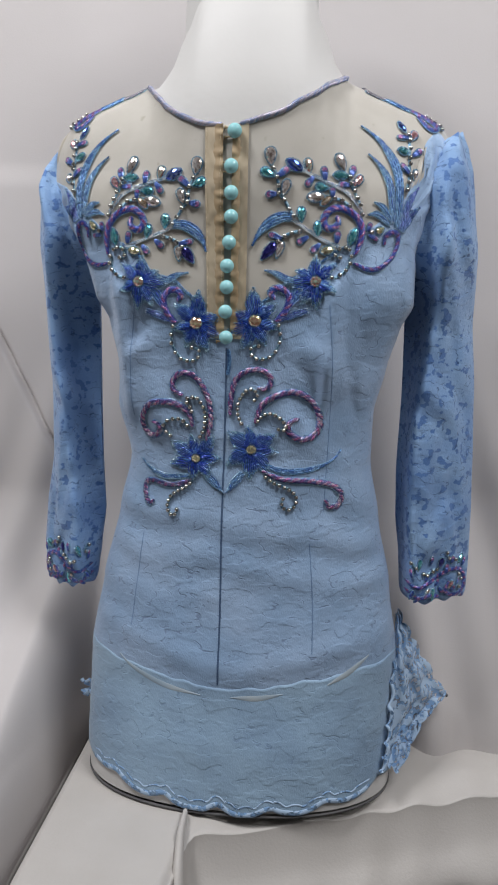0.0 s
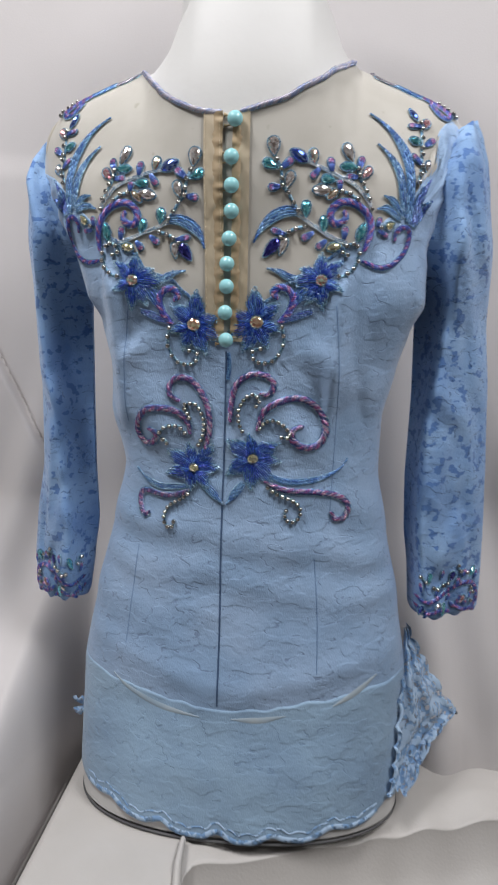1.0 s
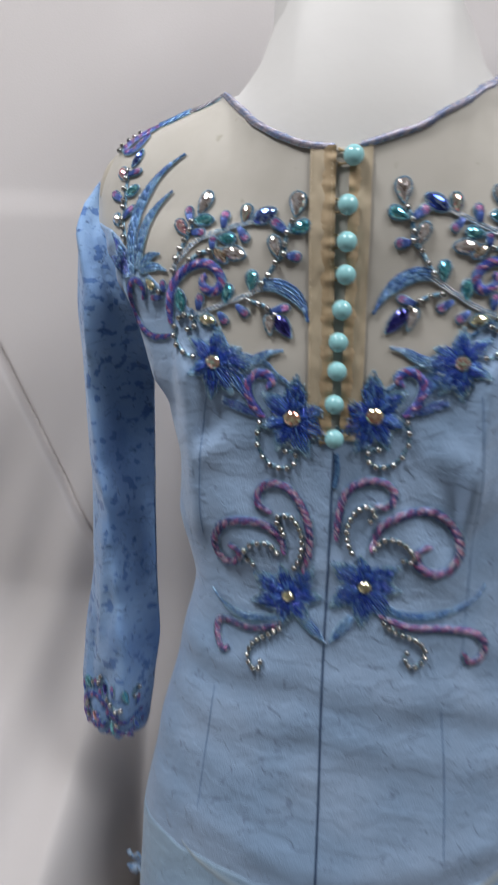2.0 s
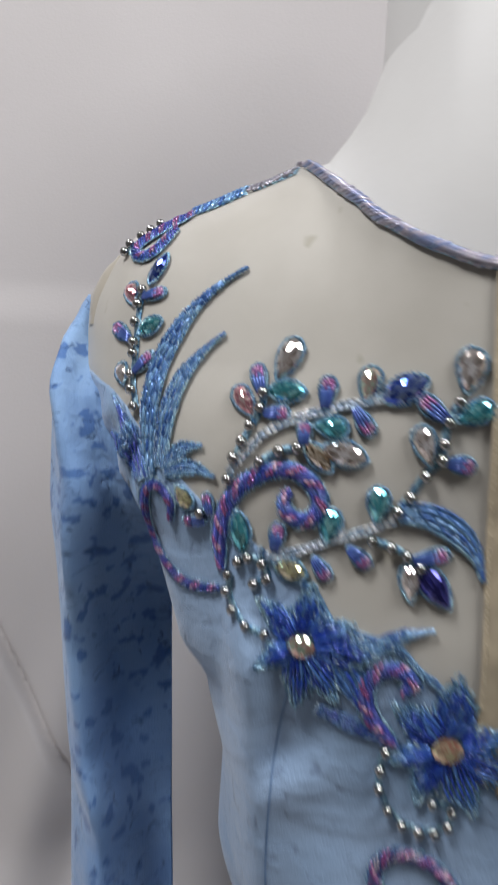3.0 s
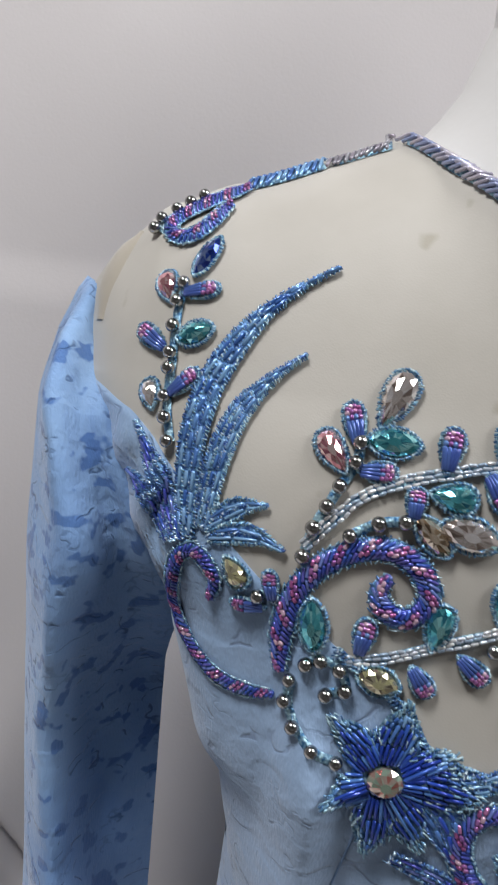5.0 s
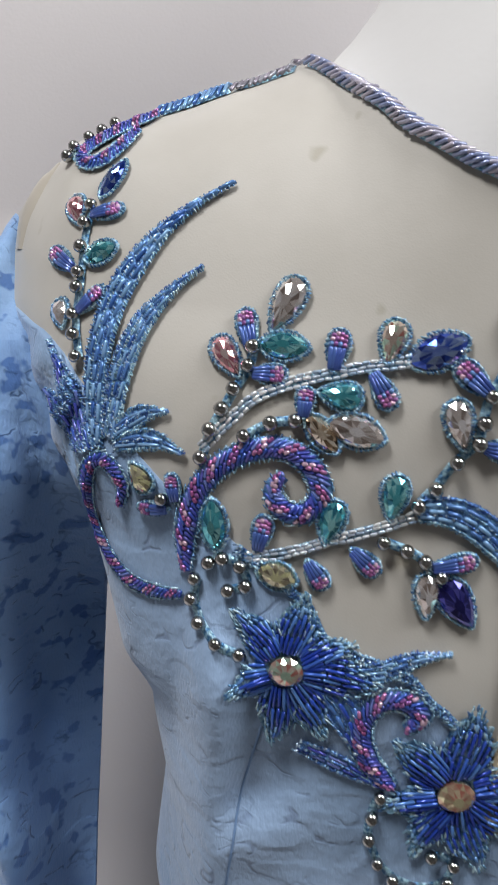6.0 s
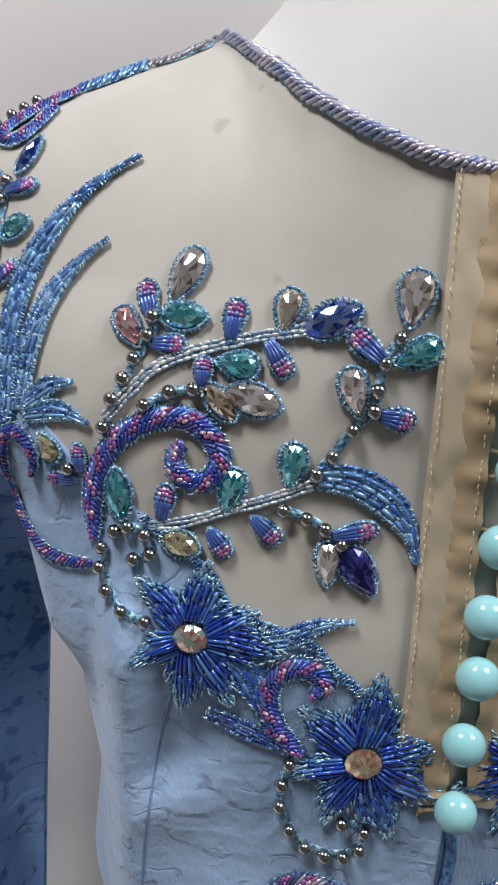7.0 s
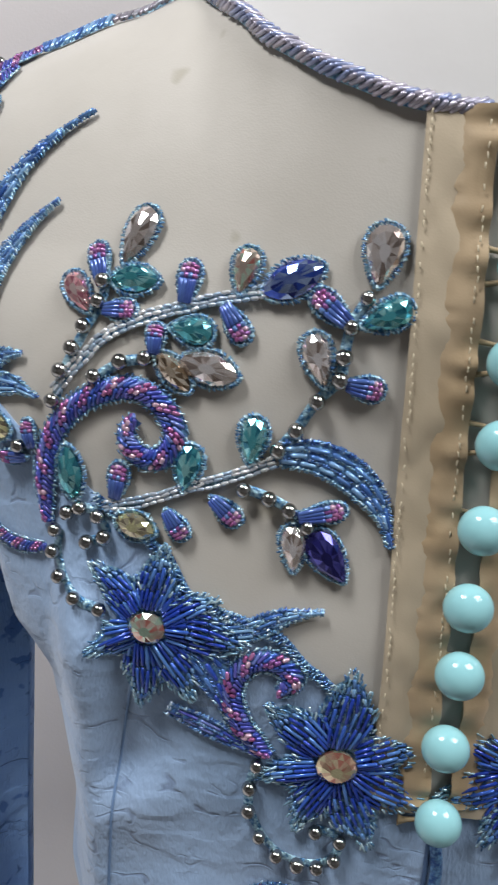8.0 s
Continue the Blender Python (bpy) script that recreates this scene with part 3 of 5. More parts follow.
def resample(line, step):
    dist = [0.0]
    for a, b in zip(line, line[1:]):
        dist.append(dist[-1] + math.hypot(b[0] - a[0], b[1] - a[1]))
    total = dist[-1]
    n = max(int(total / step), 1)
    res, k = [], 0
    for i in range(n + 1):
        s = total * i / n
        while k < len(dist) - 2 and dist[k + 1] < s:
            k += 1
        f = (s - dist[k]) / max(dist[k + 1] - dist[k], 1e-9)
        a, b = line[k], line[k + 1]
        d = math.hypot(b[0] - a[0], b[1] - a[1]) or 1e-9
        res.append((a[0] + (b[0] - a[0]) * f, a[1] + (b[1] - a[1]) * f, (b[0] - a[0]) / d, (b[1] - a[1]) / d, s / total))
    return res, total


def tube_band(name, place, line, width, material, h, parent, round_, label="", taper=None):
    verts = []
    res, total = resample(line, 0.0016)
    for x, z, tx, tz, s in res:
        wd = width / 2 * (taper(s) if taper else 1.0)
        for j in range(5):
            a = math.pi * j / 4
            off = -math.cos(a) * wd
            verts.append(lift(place, x - tz * off, z + tx * off, h + math.sin(a) * width * round_))
    return mesh_object(name, verts, grid_faces(len(res), 5), material, parent or BLOUSE, label=label)


def seams():
    pn = place_near
    ribbon("zip_fastening", pn, [(0.0015, 1.198), (0.001, 1.10), (0.0, 1.0), (0.001, 0.90), (0.001, 0.820)], 0.0018, ZIP, 0.0004, round_=0.25, label="dark blue concealed zip line")
    ribbon("zip_pull", pn, [(0.0035, 1.197), (0.005, 1.185), (0.0035, 1.170)], 0.004, THREAD_BLUE, 0.001)
    # Dart seams: dark strips stand in for the shade of folded-in grooves.
    for pts in (((-0.098, 1.245), (-0.104, 1.20), (-0.106, 1.15), (-0.104, 1.12)), ((0.108, 1.245), (0.114, 1.18), (0.114, 1.10), (0.112, 1.02)),
                ((-0.092, 0.985), (-0.098, 0.93), (-0.104, 0.875)), ((0.098, 0.985), (0.104, 0.92), (0.106, 0.86))):
        ribbon("dart_seam", pn, list(pts), 0.0009, SEAM, 0.0002, round_=0.2)
    for pts in (((-0.118, 0.838), (-0.100, 0.826), (-0.060, 0.812), (-0.018, 0.806)), ((0.016, 0.806), (0.045, 0.806), (0.075, 0.812)), ((0.125, 0.822), (0.150, 0.836), (0.172, 0.852))):
        ribbon("lining_edge", pn, list(pts), 0.0065, LINING, 0.0003, round_=0.06, label="pale satin lining showing at the seam", taper=lambda s: 0.15 + 0.85 * math.sin(math.pi * min(max(s, 0.02), 0.98)))


seams()
hem_border()


# ---- sleeves ----
SLEEVE_ROWS_A = ((1.420, -0.2040, 0.0150, 0.026), (1.412, -0.2050, 0.0190, 0.034), (1.395, -0.2065, 0.0225, 0.044), (1.37, -0.2085, 0.0235, 0.050), (1.345, -0.2025, 0.0295, 0.056), (1.31, -0.1960, 0.0370, 0.058), (1.25, -0.2005, 0.0318, 0.054), (1.13, -0.1968, 0.0300, 0.048),
                 (1.06, -0.1960, 0.0310, 0.046), (0.99, -0.1985, 0.0375, 0.044), (0.94, -0.203, 0.0365, 0.042), (0.905, -0.204, 0.033, 0.038), (0.896, -0.2035, 0.029, 0.036))
SLEEVE_ROWS_B = ((1.440, 0.2340, 0.0140, 0.030), (1.42, 0.2320, 0.0240, 0.048), (1.395, 0.2300, 0.0330, 0.060), (1.365, 0.2310, 0.0360, 0.062), (1.30, 0.2340, 0.0410, 0.066), (1.25, 0.2395, 0.039, 0.062), (1.15, 0.245, 0.0425, 0.060),
                 (1.06, 0.2465, 0.0455, 0.054), (1.0, 0.249, 0.0455, 0.052), (0.945, 0.253, 0.0425, 0.048), (0.91, 0.254, 0.041, 0.045), (0.902, 0.254, 0.038, 0.043))


def column(rows, k, z):
    return lerp_table([(r[0], r[k]) for r in reversed(rows)], z)


def sleeve_form(rows, ridge, inner, ahead):
    """The near side of a hanging sleeve as a place(x, z)."""
    def place(x, z):
        cx, rx, ry = column(rows, 1, z), column(rows, 2, z), column(rows, 3, z)
        u = max(min((x - cx) / rx, 1), -1)
        r = ridge(z)
        s = (u - r) / (1 - r) if u > r else (r - u) / (1 + r)
        keep = 0.45 * smooth_step(1.235, 1.29, z) * smooth_step(1.40, 1.37, z) if (u - r) * inner > 0 else 0.0
        round_ = max(1 - s ** 1.30, 0) ** (1 / 1.35)
        if (u - r) * inner > 0:
            hollow = 0.9 * smooth_step(1.33, 1.28, z) * smooth_step(0.94, 0.99, z)
            round_ += (max(1 - s, 0) ** 1.9 - round_) * hollow
        y = 0.020 - ahead * smooth_step(1.22, 1.32, z) * (1 - (1.2 if inner > 0 else 0.0) * smooth_step(1.365, 1.415, z)) - ry * (keep + (1 - keep) * round_)
        crease = 0.0030 * math.sin(u * 5 + z * 46 + 4 * noise.noise(Vector((u * 2, 3, z * 14)))) + 0.0025 * noise.noise(Vector((x * 50, 7, z * 22)))
        crease += 0.005 * smooth_step(1.26, 1.34, z) * math.sin(u * 7 + 26 * z)
        return Vector((x, y - crease * (1 - abs(u) ** 4), z))
    return place


place_sleeve_a = sleeve_form(SLEEVE_ROWS_A, lambda z: -0.32 + 0.34 * smooth_step(1.22, 1.10, z) + 0.40 * smooth_step(1.10, 0.97, z), 1, 0.014)
place_sleeve_b = sleeve_form(SLEEVE_ROWS_B, lambda z: -0.15 - 0.62 * smooth_step(1.33, 1.10, z), -1, 0.027)


def sleeve(rows, place, slant):
    z_top, z_low = rows[0][0], rows[-1][0]
    verts, m, n = [], 26, 90
    for i in range(n + 1):
        z0 = z_low + (z_top - z_low) * i / n
        for j in range(2 * m):
            far = j > m
            a = math.pi * (j / m if not far else (2 * m - j) / m)
            z = z0
            cx, rx, ry = column(rows, 1, z), column(rows, 2, z), column(rows, 3, z)
            u = -math.cos(a)
            x = cx + rx * u
            dip = -abs(slant) * (1 + math.copysign(1, -slant) * u) / 2 * smooth_step(z_top - 0.10, z_top, z0)
            wave = 0.003 * math.sin(u * 9 + 2) * (1 - smooth_step(0.90, 0.93, z0))
            if far:
                verts.append((x, 0.020 + ry * 0.85 * math.sin(a), z + dip + wave))
            else:
                p = place(x, z)
                verts.append((p.x, p.y, z + dip + wave))
    faces = grid_faces(n + 1, 2 * m, 0, True)
    faces.append(tuple(n * 2 * m + j for j in range(2 * m)))
    # the turned-in edge of the cuff
    k = len(verts)
    for step, inn in ((0, 0.0015), (8, 0.003)):
        for j in range(2 * m):
            p = Vector(verts[step * 2 * m + j])
            c = Vector((column(rows, 1, p.z), 0.020, p.z))
            verts.append(p + (c - p).normalized() * inn)
    for a, b in ((0, k), (k, k + 2 * m)):
        faces += [(b + j, b + (j + 1) % (2 * m), a + (j + 1) % (2 * m), a + j) for j in range(2 * m)]
    return mesh_object("sleeve", verts, faces, SLEEVE, BLOUSE, label="sheer blue lace sleeve with beaded cuff")


sleeve(SLEEVE_ROWS_A, place_sleeve_a, -0.018)
sleeve(SLEEVE_ROWS_B, place_sleeve_b, 0.018)


def side_flap():
    """The open side of the peplum, pinned out to the cloth."""
    inner = ((0.208, -0.005, 0.880), (0.205, -0.030, 0.83), (0.203, -0.045, 0.775), (0.200, -0.055, 0.735), (0.195, -0.062, 0.705))
    outer = ((0.212, 0.005, 0.882), (0.240, 0.025, 0.83), (0.284, 0.046, 0.757), (0.246, 0.000, 0.738), (0.215, -0.045, 0.695))
    verts, n, m = [], 48, 16
    for i in range(n + 1):
        f = i / n * 4
        k = min(int(f), 3)
        a = Vector(inner[k]).lerp(Vector(inner[k + 1]), f - k)
        b = Vector(outer[k]).lerp(Vector(outer[k + 1]), f - k)
        b += Vector((0.003 * math.sin(f * 14), 0, 0.003 * math.cos(f * 14)))
        for j in range(m + 1):
            p = a.lerp(b, j / m)
            verts.append(p + Vector((0, -0.014 * math.sin(math.pi * j / m) * math.sin(f * 1.3 + 0.4) + 0.005 * math.sin(j * 1.1), 0)))
    ob = mesh_object("side_flap", verts, grid_faces(n + 1, m + 1), OPEN_LACE, BLOUSE, label="open lace side of the peplum")
    # corded edge of the flap
    for pts, nm in ((outer[2:], "corded_edge"), (inner[1:], "corded_edge")):
        cv, cf = [], []
        line = [Vector(pts[k]).lerp(Vector(pts[k + 1]), t / 14) for k in range(len(pts) - 1) for t in range(14)] + [Vector(pts[-1])]
        for i, p in enumerate(line):
            p = p + Vector((0.0025 * math.sin(i * 0.9), -0.004, 0.0025 * math.cos(i * 0.9)))
            for j in range(6):
                a = math.pi * j / 3
                cv.append(p + Vector((0.0022 * math.cos(a), 0.0022 * math.sin(a), 0.001 * math.cos(a))))
        mesh_object(nm, cv, grid_faces(len(line), 6, 0, True), OPEN_LACE, ob)
    # scrap of lace at the other side
    sv = []
    for i in range(13):
        for j in range(7):
            u, v = i / 12, j / 6
            sv.append((-0.170 - 0.020 * v * (0.6 + 0.4 * math.sin(u * 9)), -0.010 + 0.012 * v, 0.745 + 0.022 * u + 0.004 * math.sin(v * 6)))
    mesh_object("lace_corner", sv, grid_faces(13, 7), OPEN_LACE, BLOUSE)


side_flap()


def ball(segments, rings):
    verts, faces = [(0, 0, 1)], []
    for i in range(1, rings):
        t = math.pi * i / rings
        verts += [(math.sin(t) * math.cos(2 * math.pi * j / segments), math.sin(t) * math.sin(2 * math.pi * j / segments), math.cos(t)) for j in range(segments)]
    verts.append((0, 0, -1))
    last = len(verts) - 1
    for j in range(segments):
        k = (j + 1) % segments
        faces.append((0, 1 + j, 1 + k))
        faces.append((last, last - segments + k, last - segments + j))
    for i in range(rings - 2):
        for j in range(segments):
            k = (j + 1) % segments
            a = 1 + i * segments
            faces.append((a + j, a + segments + j, a + segments + k, a + k))
    return verts, faces


def pins():
    v, f = ball(10, 6)
    shaft = [(0.0004 * math.cos(k * 2.1), 0.0004 * math.sin(k * 2.1), -s) for s in (0.0, 0.012) for k in range(3)]
    for at, tip in (((0.286, 0.040, 0.755), (0.2, 1, -0.2)), ((0.289, 0.018, 0.664), (0.3, 0.4, -1))):
        vv = [tuple(0.0022 * c for c in p) for p in v]
        n = len(vv)
        ob = mesh_object("dress_pin", vv + shaft, f + [(n, n + 1, n + 4, n + 3), (n + 1, n + 2, n + 5, n + 4), (n + 2, n, n + 3, n + 5)], BLACK_EDGE)
        ob.matrix_world = Matrix.Translation(at) @ (-Vector(tip)).to_track_quat("Z", "Y").to_matrix().to_4x4()
        tagged(ob, "black-headed pin stuck in the white cloth", "pin", group="pins in the cloth")


pins()


# ---- beads and stones ----
class Beads:
    """Collects many small glass beads of one part."""

    def __init__(self):
        self.verts, self.faces, self.index = [], [], []

    def bugle(self, p, q, r, tone=0, sides=6):
        axis = q - p
        length = axis.length
        if length < 1e-6:
            return
        axis /= length
        a = axis.orthogonal().normalized()
        b = axis.cross(a)
        base = len(self.verts)
        cap = min(r * 0.6, length * 0.3)
        for d, k in ((0.0, 0.55), (cap, 1.0), (length - cap, 1.0), (length, 0.55)):
            for j in range(sides):
                t = 2 * math.pi * j / sides
                self.verts.append(p + axis * d + (a * math.cos(t) + b * math.sin(t)) * r * k)
        made = grid_faces(4, sides, base, True)
        made.append(tuple(base + j for j in reversed(range(sides))))
        made.append(tuple(base + 3 * sides + j for j in range(sides)))
        self.faces += made
        self.index += [tone] * len(made)

    def done(self, name, materials, parent, label=""):
        if not self.verts:
            return None
        ob = mesh_object(name, self.verts, self.faces, materials, parent, True, self.index, label)
        ob["kind"] = "stuff"
        return ob


rng = random.Random(5)


def bead_row(beads, place, line, length, r, h, tone=0, gap=0.0003):
    res, total = resample(line, length)
    for (x, z, tx, tz, s), (x2, z2, *_r) in zip(res, res[1:]):
        j = rng.uniform(-0.0002, 0.0002)
        a, b = lift(place, x, z, h + j), lift(place, x2, z2, h + rng.uniform(-0.0002, 0.0002))
        d = (b - a).normalized() * gap
        beads.bugle(a + d, b - d, r, tone)


def stitched(path, r, parent, closed=True, material=None):
    """A cord of small slanting stitches over a path of (place, outward, normal)."""
    st = Beads()
    m = len(path)
    fine = 2 if m < 60 else 1
    for i in range(m if closed else m - 1):
        (p, o, n), (p2, o2, n2) = path[i], path[(i + 1) % m]
        for h in range(fine):
            q, f = p.lerp(p2, (h + rng.uniform(-0.3, 0.3)) / fine), (p2 - p) * rng.uniform(-0.3, 1.5)
            k = r * rng.uniform(0.65, 1.15)
            a, b, c = q - o * k - f * 0.5, q + n * k * rng.uniform(0.8, 1.3), q + o * k * rng.uniform(0.6, 1.0) + f * 0.5
            st.bugle(a, b + (c - b) * 0.2, 0.00032, 0, 4)
            st.bugle(b, c, 0.00032, 0, 4)
    return st.done("cord", [material or STITCH], parent)


def edge_stitches(place, row, r, parent, material=None):
    path = []
    for i, (x, z) in enumerate(row):
        x2, z2 = row[min(i + 1, len(row) - 1)]
        x1, z1 = row[max(i - 1, 0)]
        d = math.hypot(x2 - x1, z2 - z1) or 1e-9
        p, n = lift(place, x, z, 0.0009), (lift(place, x, z, 0.01) - lift(place, x, z, 0.0)).normalized()
        o = lift(place, x - (z2 - z1) / d * 0.002, z + (x2 - x1) / d * 0.002, 0.0009) - p
        path.append((p, o.normalized(), n))
    return stitched(path, r, parent, False, material)


BEAD_LEAF = glass_bead("mid_blue_bugle_beads", ((0.08, 0.15, 0.43), (0.13, 0.24, 0.51), (0.06, 0.11, 0.38), (0.21, 0.34, 0.58)), 0.13, 0.35)
BEAD_WAIST = glass_bead("grey_violet_bugle_beads", ((0.06, 0.065, 0.21), (0.13, 0.11, 0.28), (0.10, 0.115, 0.31), (0.50, 0.46, 0.56)), 0.12, 0.5)
TONES = {"sky": BEAD_SKY, "deep": BEAD_BLUE, "violet": BEAD_VIOLET}


def feather(place, pts, width, tone="sky"):
    """A long leaf: strands of bugle beads laid on glittering thread."""
    line = spline(pts, 5)
    shape = lambda s: (0.34 + 0.66 * math.sin(math.pi * min(0.12 + s * 0.95, 1.0)) ** 0.8) * (1 - 0.62 * smooth_step(0.55, 1.0, s))
    body = tube_band("beaded_leaf", place, line, width * 1.12, THREAD_BLUE, 0.0008, BLOUSE, 0.08, "long curved leaf of blue bugle beads", shape)
    res, total = resample(line, 0.0014)
    beads = Beads()
    count = 3 if width > 0.0064 else 2
    length = 0.0062 if width > 0.004 else 0.0030
    side = lambda off: [(x - tz * off * width * shape(s), z + tx * off * width * shape(s)) for x, z, tx, tz, s in res]
    for k in range(count):
        off = ((k + 0.5) / count - 0.5) * 0.84
        row = side(off)
        cut = len(row) if abs(off) < 0.25 else max(4, int(len(row) * (0.92 - 0.1 * abs(off))))
        bead_row(beads, place, row[k % 2 * 2:cut], length * rng.uniform(0.85, 1.15), min(width * 0.090, 0.00080), 0.0010 + 0.0006 * (1 - abs(off)), 0, 0.0005)
    beads.done("bead_strand", [TONES[tone]], body)
    # thread stitches between the strands and along both edges
    for k in range(count + 1):
        off = (k / count - 0.5) * 1.0
        edge_stitches(place, side(off), 0.00105 if k in (0, count) else 0.0011, body, STITCH_BLUE if tone != "sky" or k % 2 else STITCH)


def scroll(place, pts, width, tone="violet"):
    """A curling rope of long slanting strands, some violet, some of pink seed beads."""
    line = spline(pts, 6)
    width *= 0.90 if tone == "grey" else 1.0
    fine = width < 0.0062
    shape = lambda s: min(1.0, 0.55 + 4 * min(s, 1 - s))
    body = tube_band("beaded_scroll", place, line, width * 1.10, THREAD_BLUE, 0.0008, BLOUSE, 0.14, "curling rope of violet and pink beads", shape)
    step = 0.00175 if not fine else 0.00155
    res, total = resample(line, step)
    beads = Beads()
    r = 0.00074 if not fine else 0.00064
    reach = 2 if not fine else 1
    for i in range(-reach, len(res)):
        pink = i % 5 in (0, 1)
        marks = []
        for f in (0.0, 0.25, 0.5, 0.75, 1.0):
            pos = min(max(i + (2 * f - 1) * reach, 0), len(res) - 1)
            x, z, tx, tz, s = res[int(pos)]
            x2, z2 = res[min(int(pos) + 1, len(res) - 1)][:2]
            x, z = x + (x2 - x) * (pos % 1), z + (z2 - z) * (pos % 1)
            wd = width * shape(s) / 2 * (2 * f - 1) * 0.92
            marks.append(lift(place, x - tz * wd, z + tx * wd, 0.0010 + width * 0.26 * math.sin(math.pi * f) + rng.uniform(0, 0.0002)))
        for k, e in ((0, 1), (1, 2), (2, 3), (3, 4)) if pink else ((0, 2), (2, 4)):
            d = (marks[e] - marks[k]) * 0.07
            beads.bugle(marks[k] + d, marks[e] - d, r * (1.02 if pink else 0.82), 1 if pink and k in (1, 2, 3) else 0)
    beads.done("bead_strand", [BEAD_WAIST if tone == "grey" else BEAD_VIOLET, BEAD_PINK], body)
    for sgn in (-1, 1):
        row = [(x - tz * sgn * 0.56 * width * shape(s), z + tx * sgn * 0.56 * width * shape(s)) for x, z, tx, tz, s in res]
        edge_stitches(place, row, 0.0008 if not fine else 0.0005, body, STITCH)


def stem(place, pts, width):
    """A stem of clear silver-lined beads."""
    line = spline(pts, 6)
    body = tube_band("beaded_stem", place, line, width * 0.9, THREAD, 0.0003, BLOUSE, 0.12, "stem of clear silver beads", lambda s: 0.55 + 0.45 * math.sin(math.pi * s))
    beads = Beads()
    res, total = resample(line, 0.002)
    for off in (-0.36, 0.0, 0.34):
        row = [(x - tz * (off + rng.uniform(-0.12, 0.12)) * width, z + tx * (off + rng.uniform(-0.12, 0.12)) * width) for x, z, tx, tz, s in res]
        bead_row(beads, place, row, 0.0024 * rng.uniform(0.9, 1.2), 0.00062, 0.0012, 0, 0.0001)
    beads.done("bead_strand", [BEAD_SILVER], body)


BALL = None


def bead_chain(place, pts, even=None):
    """Round gunmetal beads sewn on a cord; even: their spacing where they sit close."""
    global BALL
    if BALL is None:
        v, f = ball(14, 8)
        BALL = bpy.data.meshes.new("metal_bead")
        BALL.from_pydata([tuple(0.00245 * c for c in p) for p in v], [], f)
        BALL.materials.append(PEARL)
        BALL.polygons.foreach_set("use_smooth", [True] * len(f))
    line = pts if len(pts) > 1 else [pts[0], (pts[0][0] + 0.002, pts[0][1])]
    body = tube_band("bead_chain", place, spline(line, 5), 0.0032, THREAD, 0.0002, BLOUSE, 0.2, "row of round gunmetal beads")
    if even:
        pts = [(q[0], q[1]) for q in resample(spline(line, 5), even)[0]]
    for x, z in pts:
        ob = new("metal_bead", BALL)
        ob.parent = body
        ob.location = lift(place, x, z, 0.0023)
        ob.scale = [rng.uniform(0.93, 1.06)] * 3


def local_frame(place, a, b):
    pa, pb = lift(place, *a, 0), lift(place, *b, 0)
    mid = ((a[0] + b[0]) / 2, (a[1] + b[1]) / 2)
    pm, pn = lift(place, *mid, 0), lift(place, *mid, 0.01)
    n = (pn - pm).normalized()
    u = (pb - pa)
    length = u.length
    u = (u - n * u.dot(n)).normalized()
    return pm, u, n.cross(u), n, length


def outline(shape, t):
    """Half length 1, half width 1."""
    c, s = math.cos(t), math.sin(t)
    if shape == "drop":
        return c, s * (0.90 + 0.32 * c) * (1 - 0.25 * max(-c, 0) ** 2)
    if shape == "marquise":
        return c, math.copysign(abs(s) ** 1.35, s)
    return c, s


def gem(place, a, b, width, color, shape="drop", parent=None, rim=True):
    """A faceted foil-backed stone in a loop of metallic cord."""
    pm, u, v, n, length = local_frame(place, a, b)
    L, W, k = length / 2 * 0.99, width / 2 * 0.90, 14
    tall = min(0.0036, 0.42 * width)
    verts, faces = [], []
    for scale, h, turn in ((0.97, 0.0006, 0), (1.0, 0.0006 + tall * 0.35, 0), (0.74, 0.0006 + tall * 0.74, 0.5), (0.30, 0.0006 + tall, 0)):
        for j in range(k):
            c, s = outline(shape, 2 * math.pi * (j + turn) / k)
            verts.append(pm + u * c * L * scale + v * s * W * scale + n * h)
    for ring in (0,):
        faces += grid_faces(2, k, 0, True)
    for r0, r1, flip in ((k, 2 * k, 0), (2 * k, 3 * k, 1)):
        for j in range(k):
            i = (j + 1) % k
            if not flip:
                faces += [(r0 + j, r0 + i, r1 + j), (r1 + j, r0 + i, r1 + i)]
            else:
                faces += [(r0 + j, r1 + i, r1 + j), (r0 + j, r0 + i, r1 + i)]
    faces.append(tuple(range(3 * k, 4 * k)))
    names = {"clear": "clear", "teal": "teal", "blue": "sapphire blue", "violet": "deep violet", "pink": "rose pink", "brown": "smoky brown", "yellow": "pale yellow", "opal": "iridescent", "amber": "amber"}
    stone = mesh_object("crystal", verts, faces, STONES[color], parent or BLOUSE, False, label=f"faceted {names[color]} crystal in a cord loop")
    if rim:
        ring = []
        for i in range(44):
            c, sn = outline(shape, 2 * math.pi * i / 44)
            out = (u * c / L + v * sn / W).normalized()
            ring.append((pm + u * c * (L + 0.0007) + v * sn * (W + 0.0007) + n * 0.0007, out, n))
        stitched(ring, 0.00105, stone)
    return stone


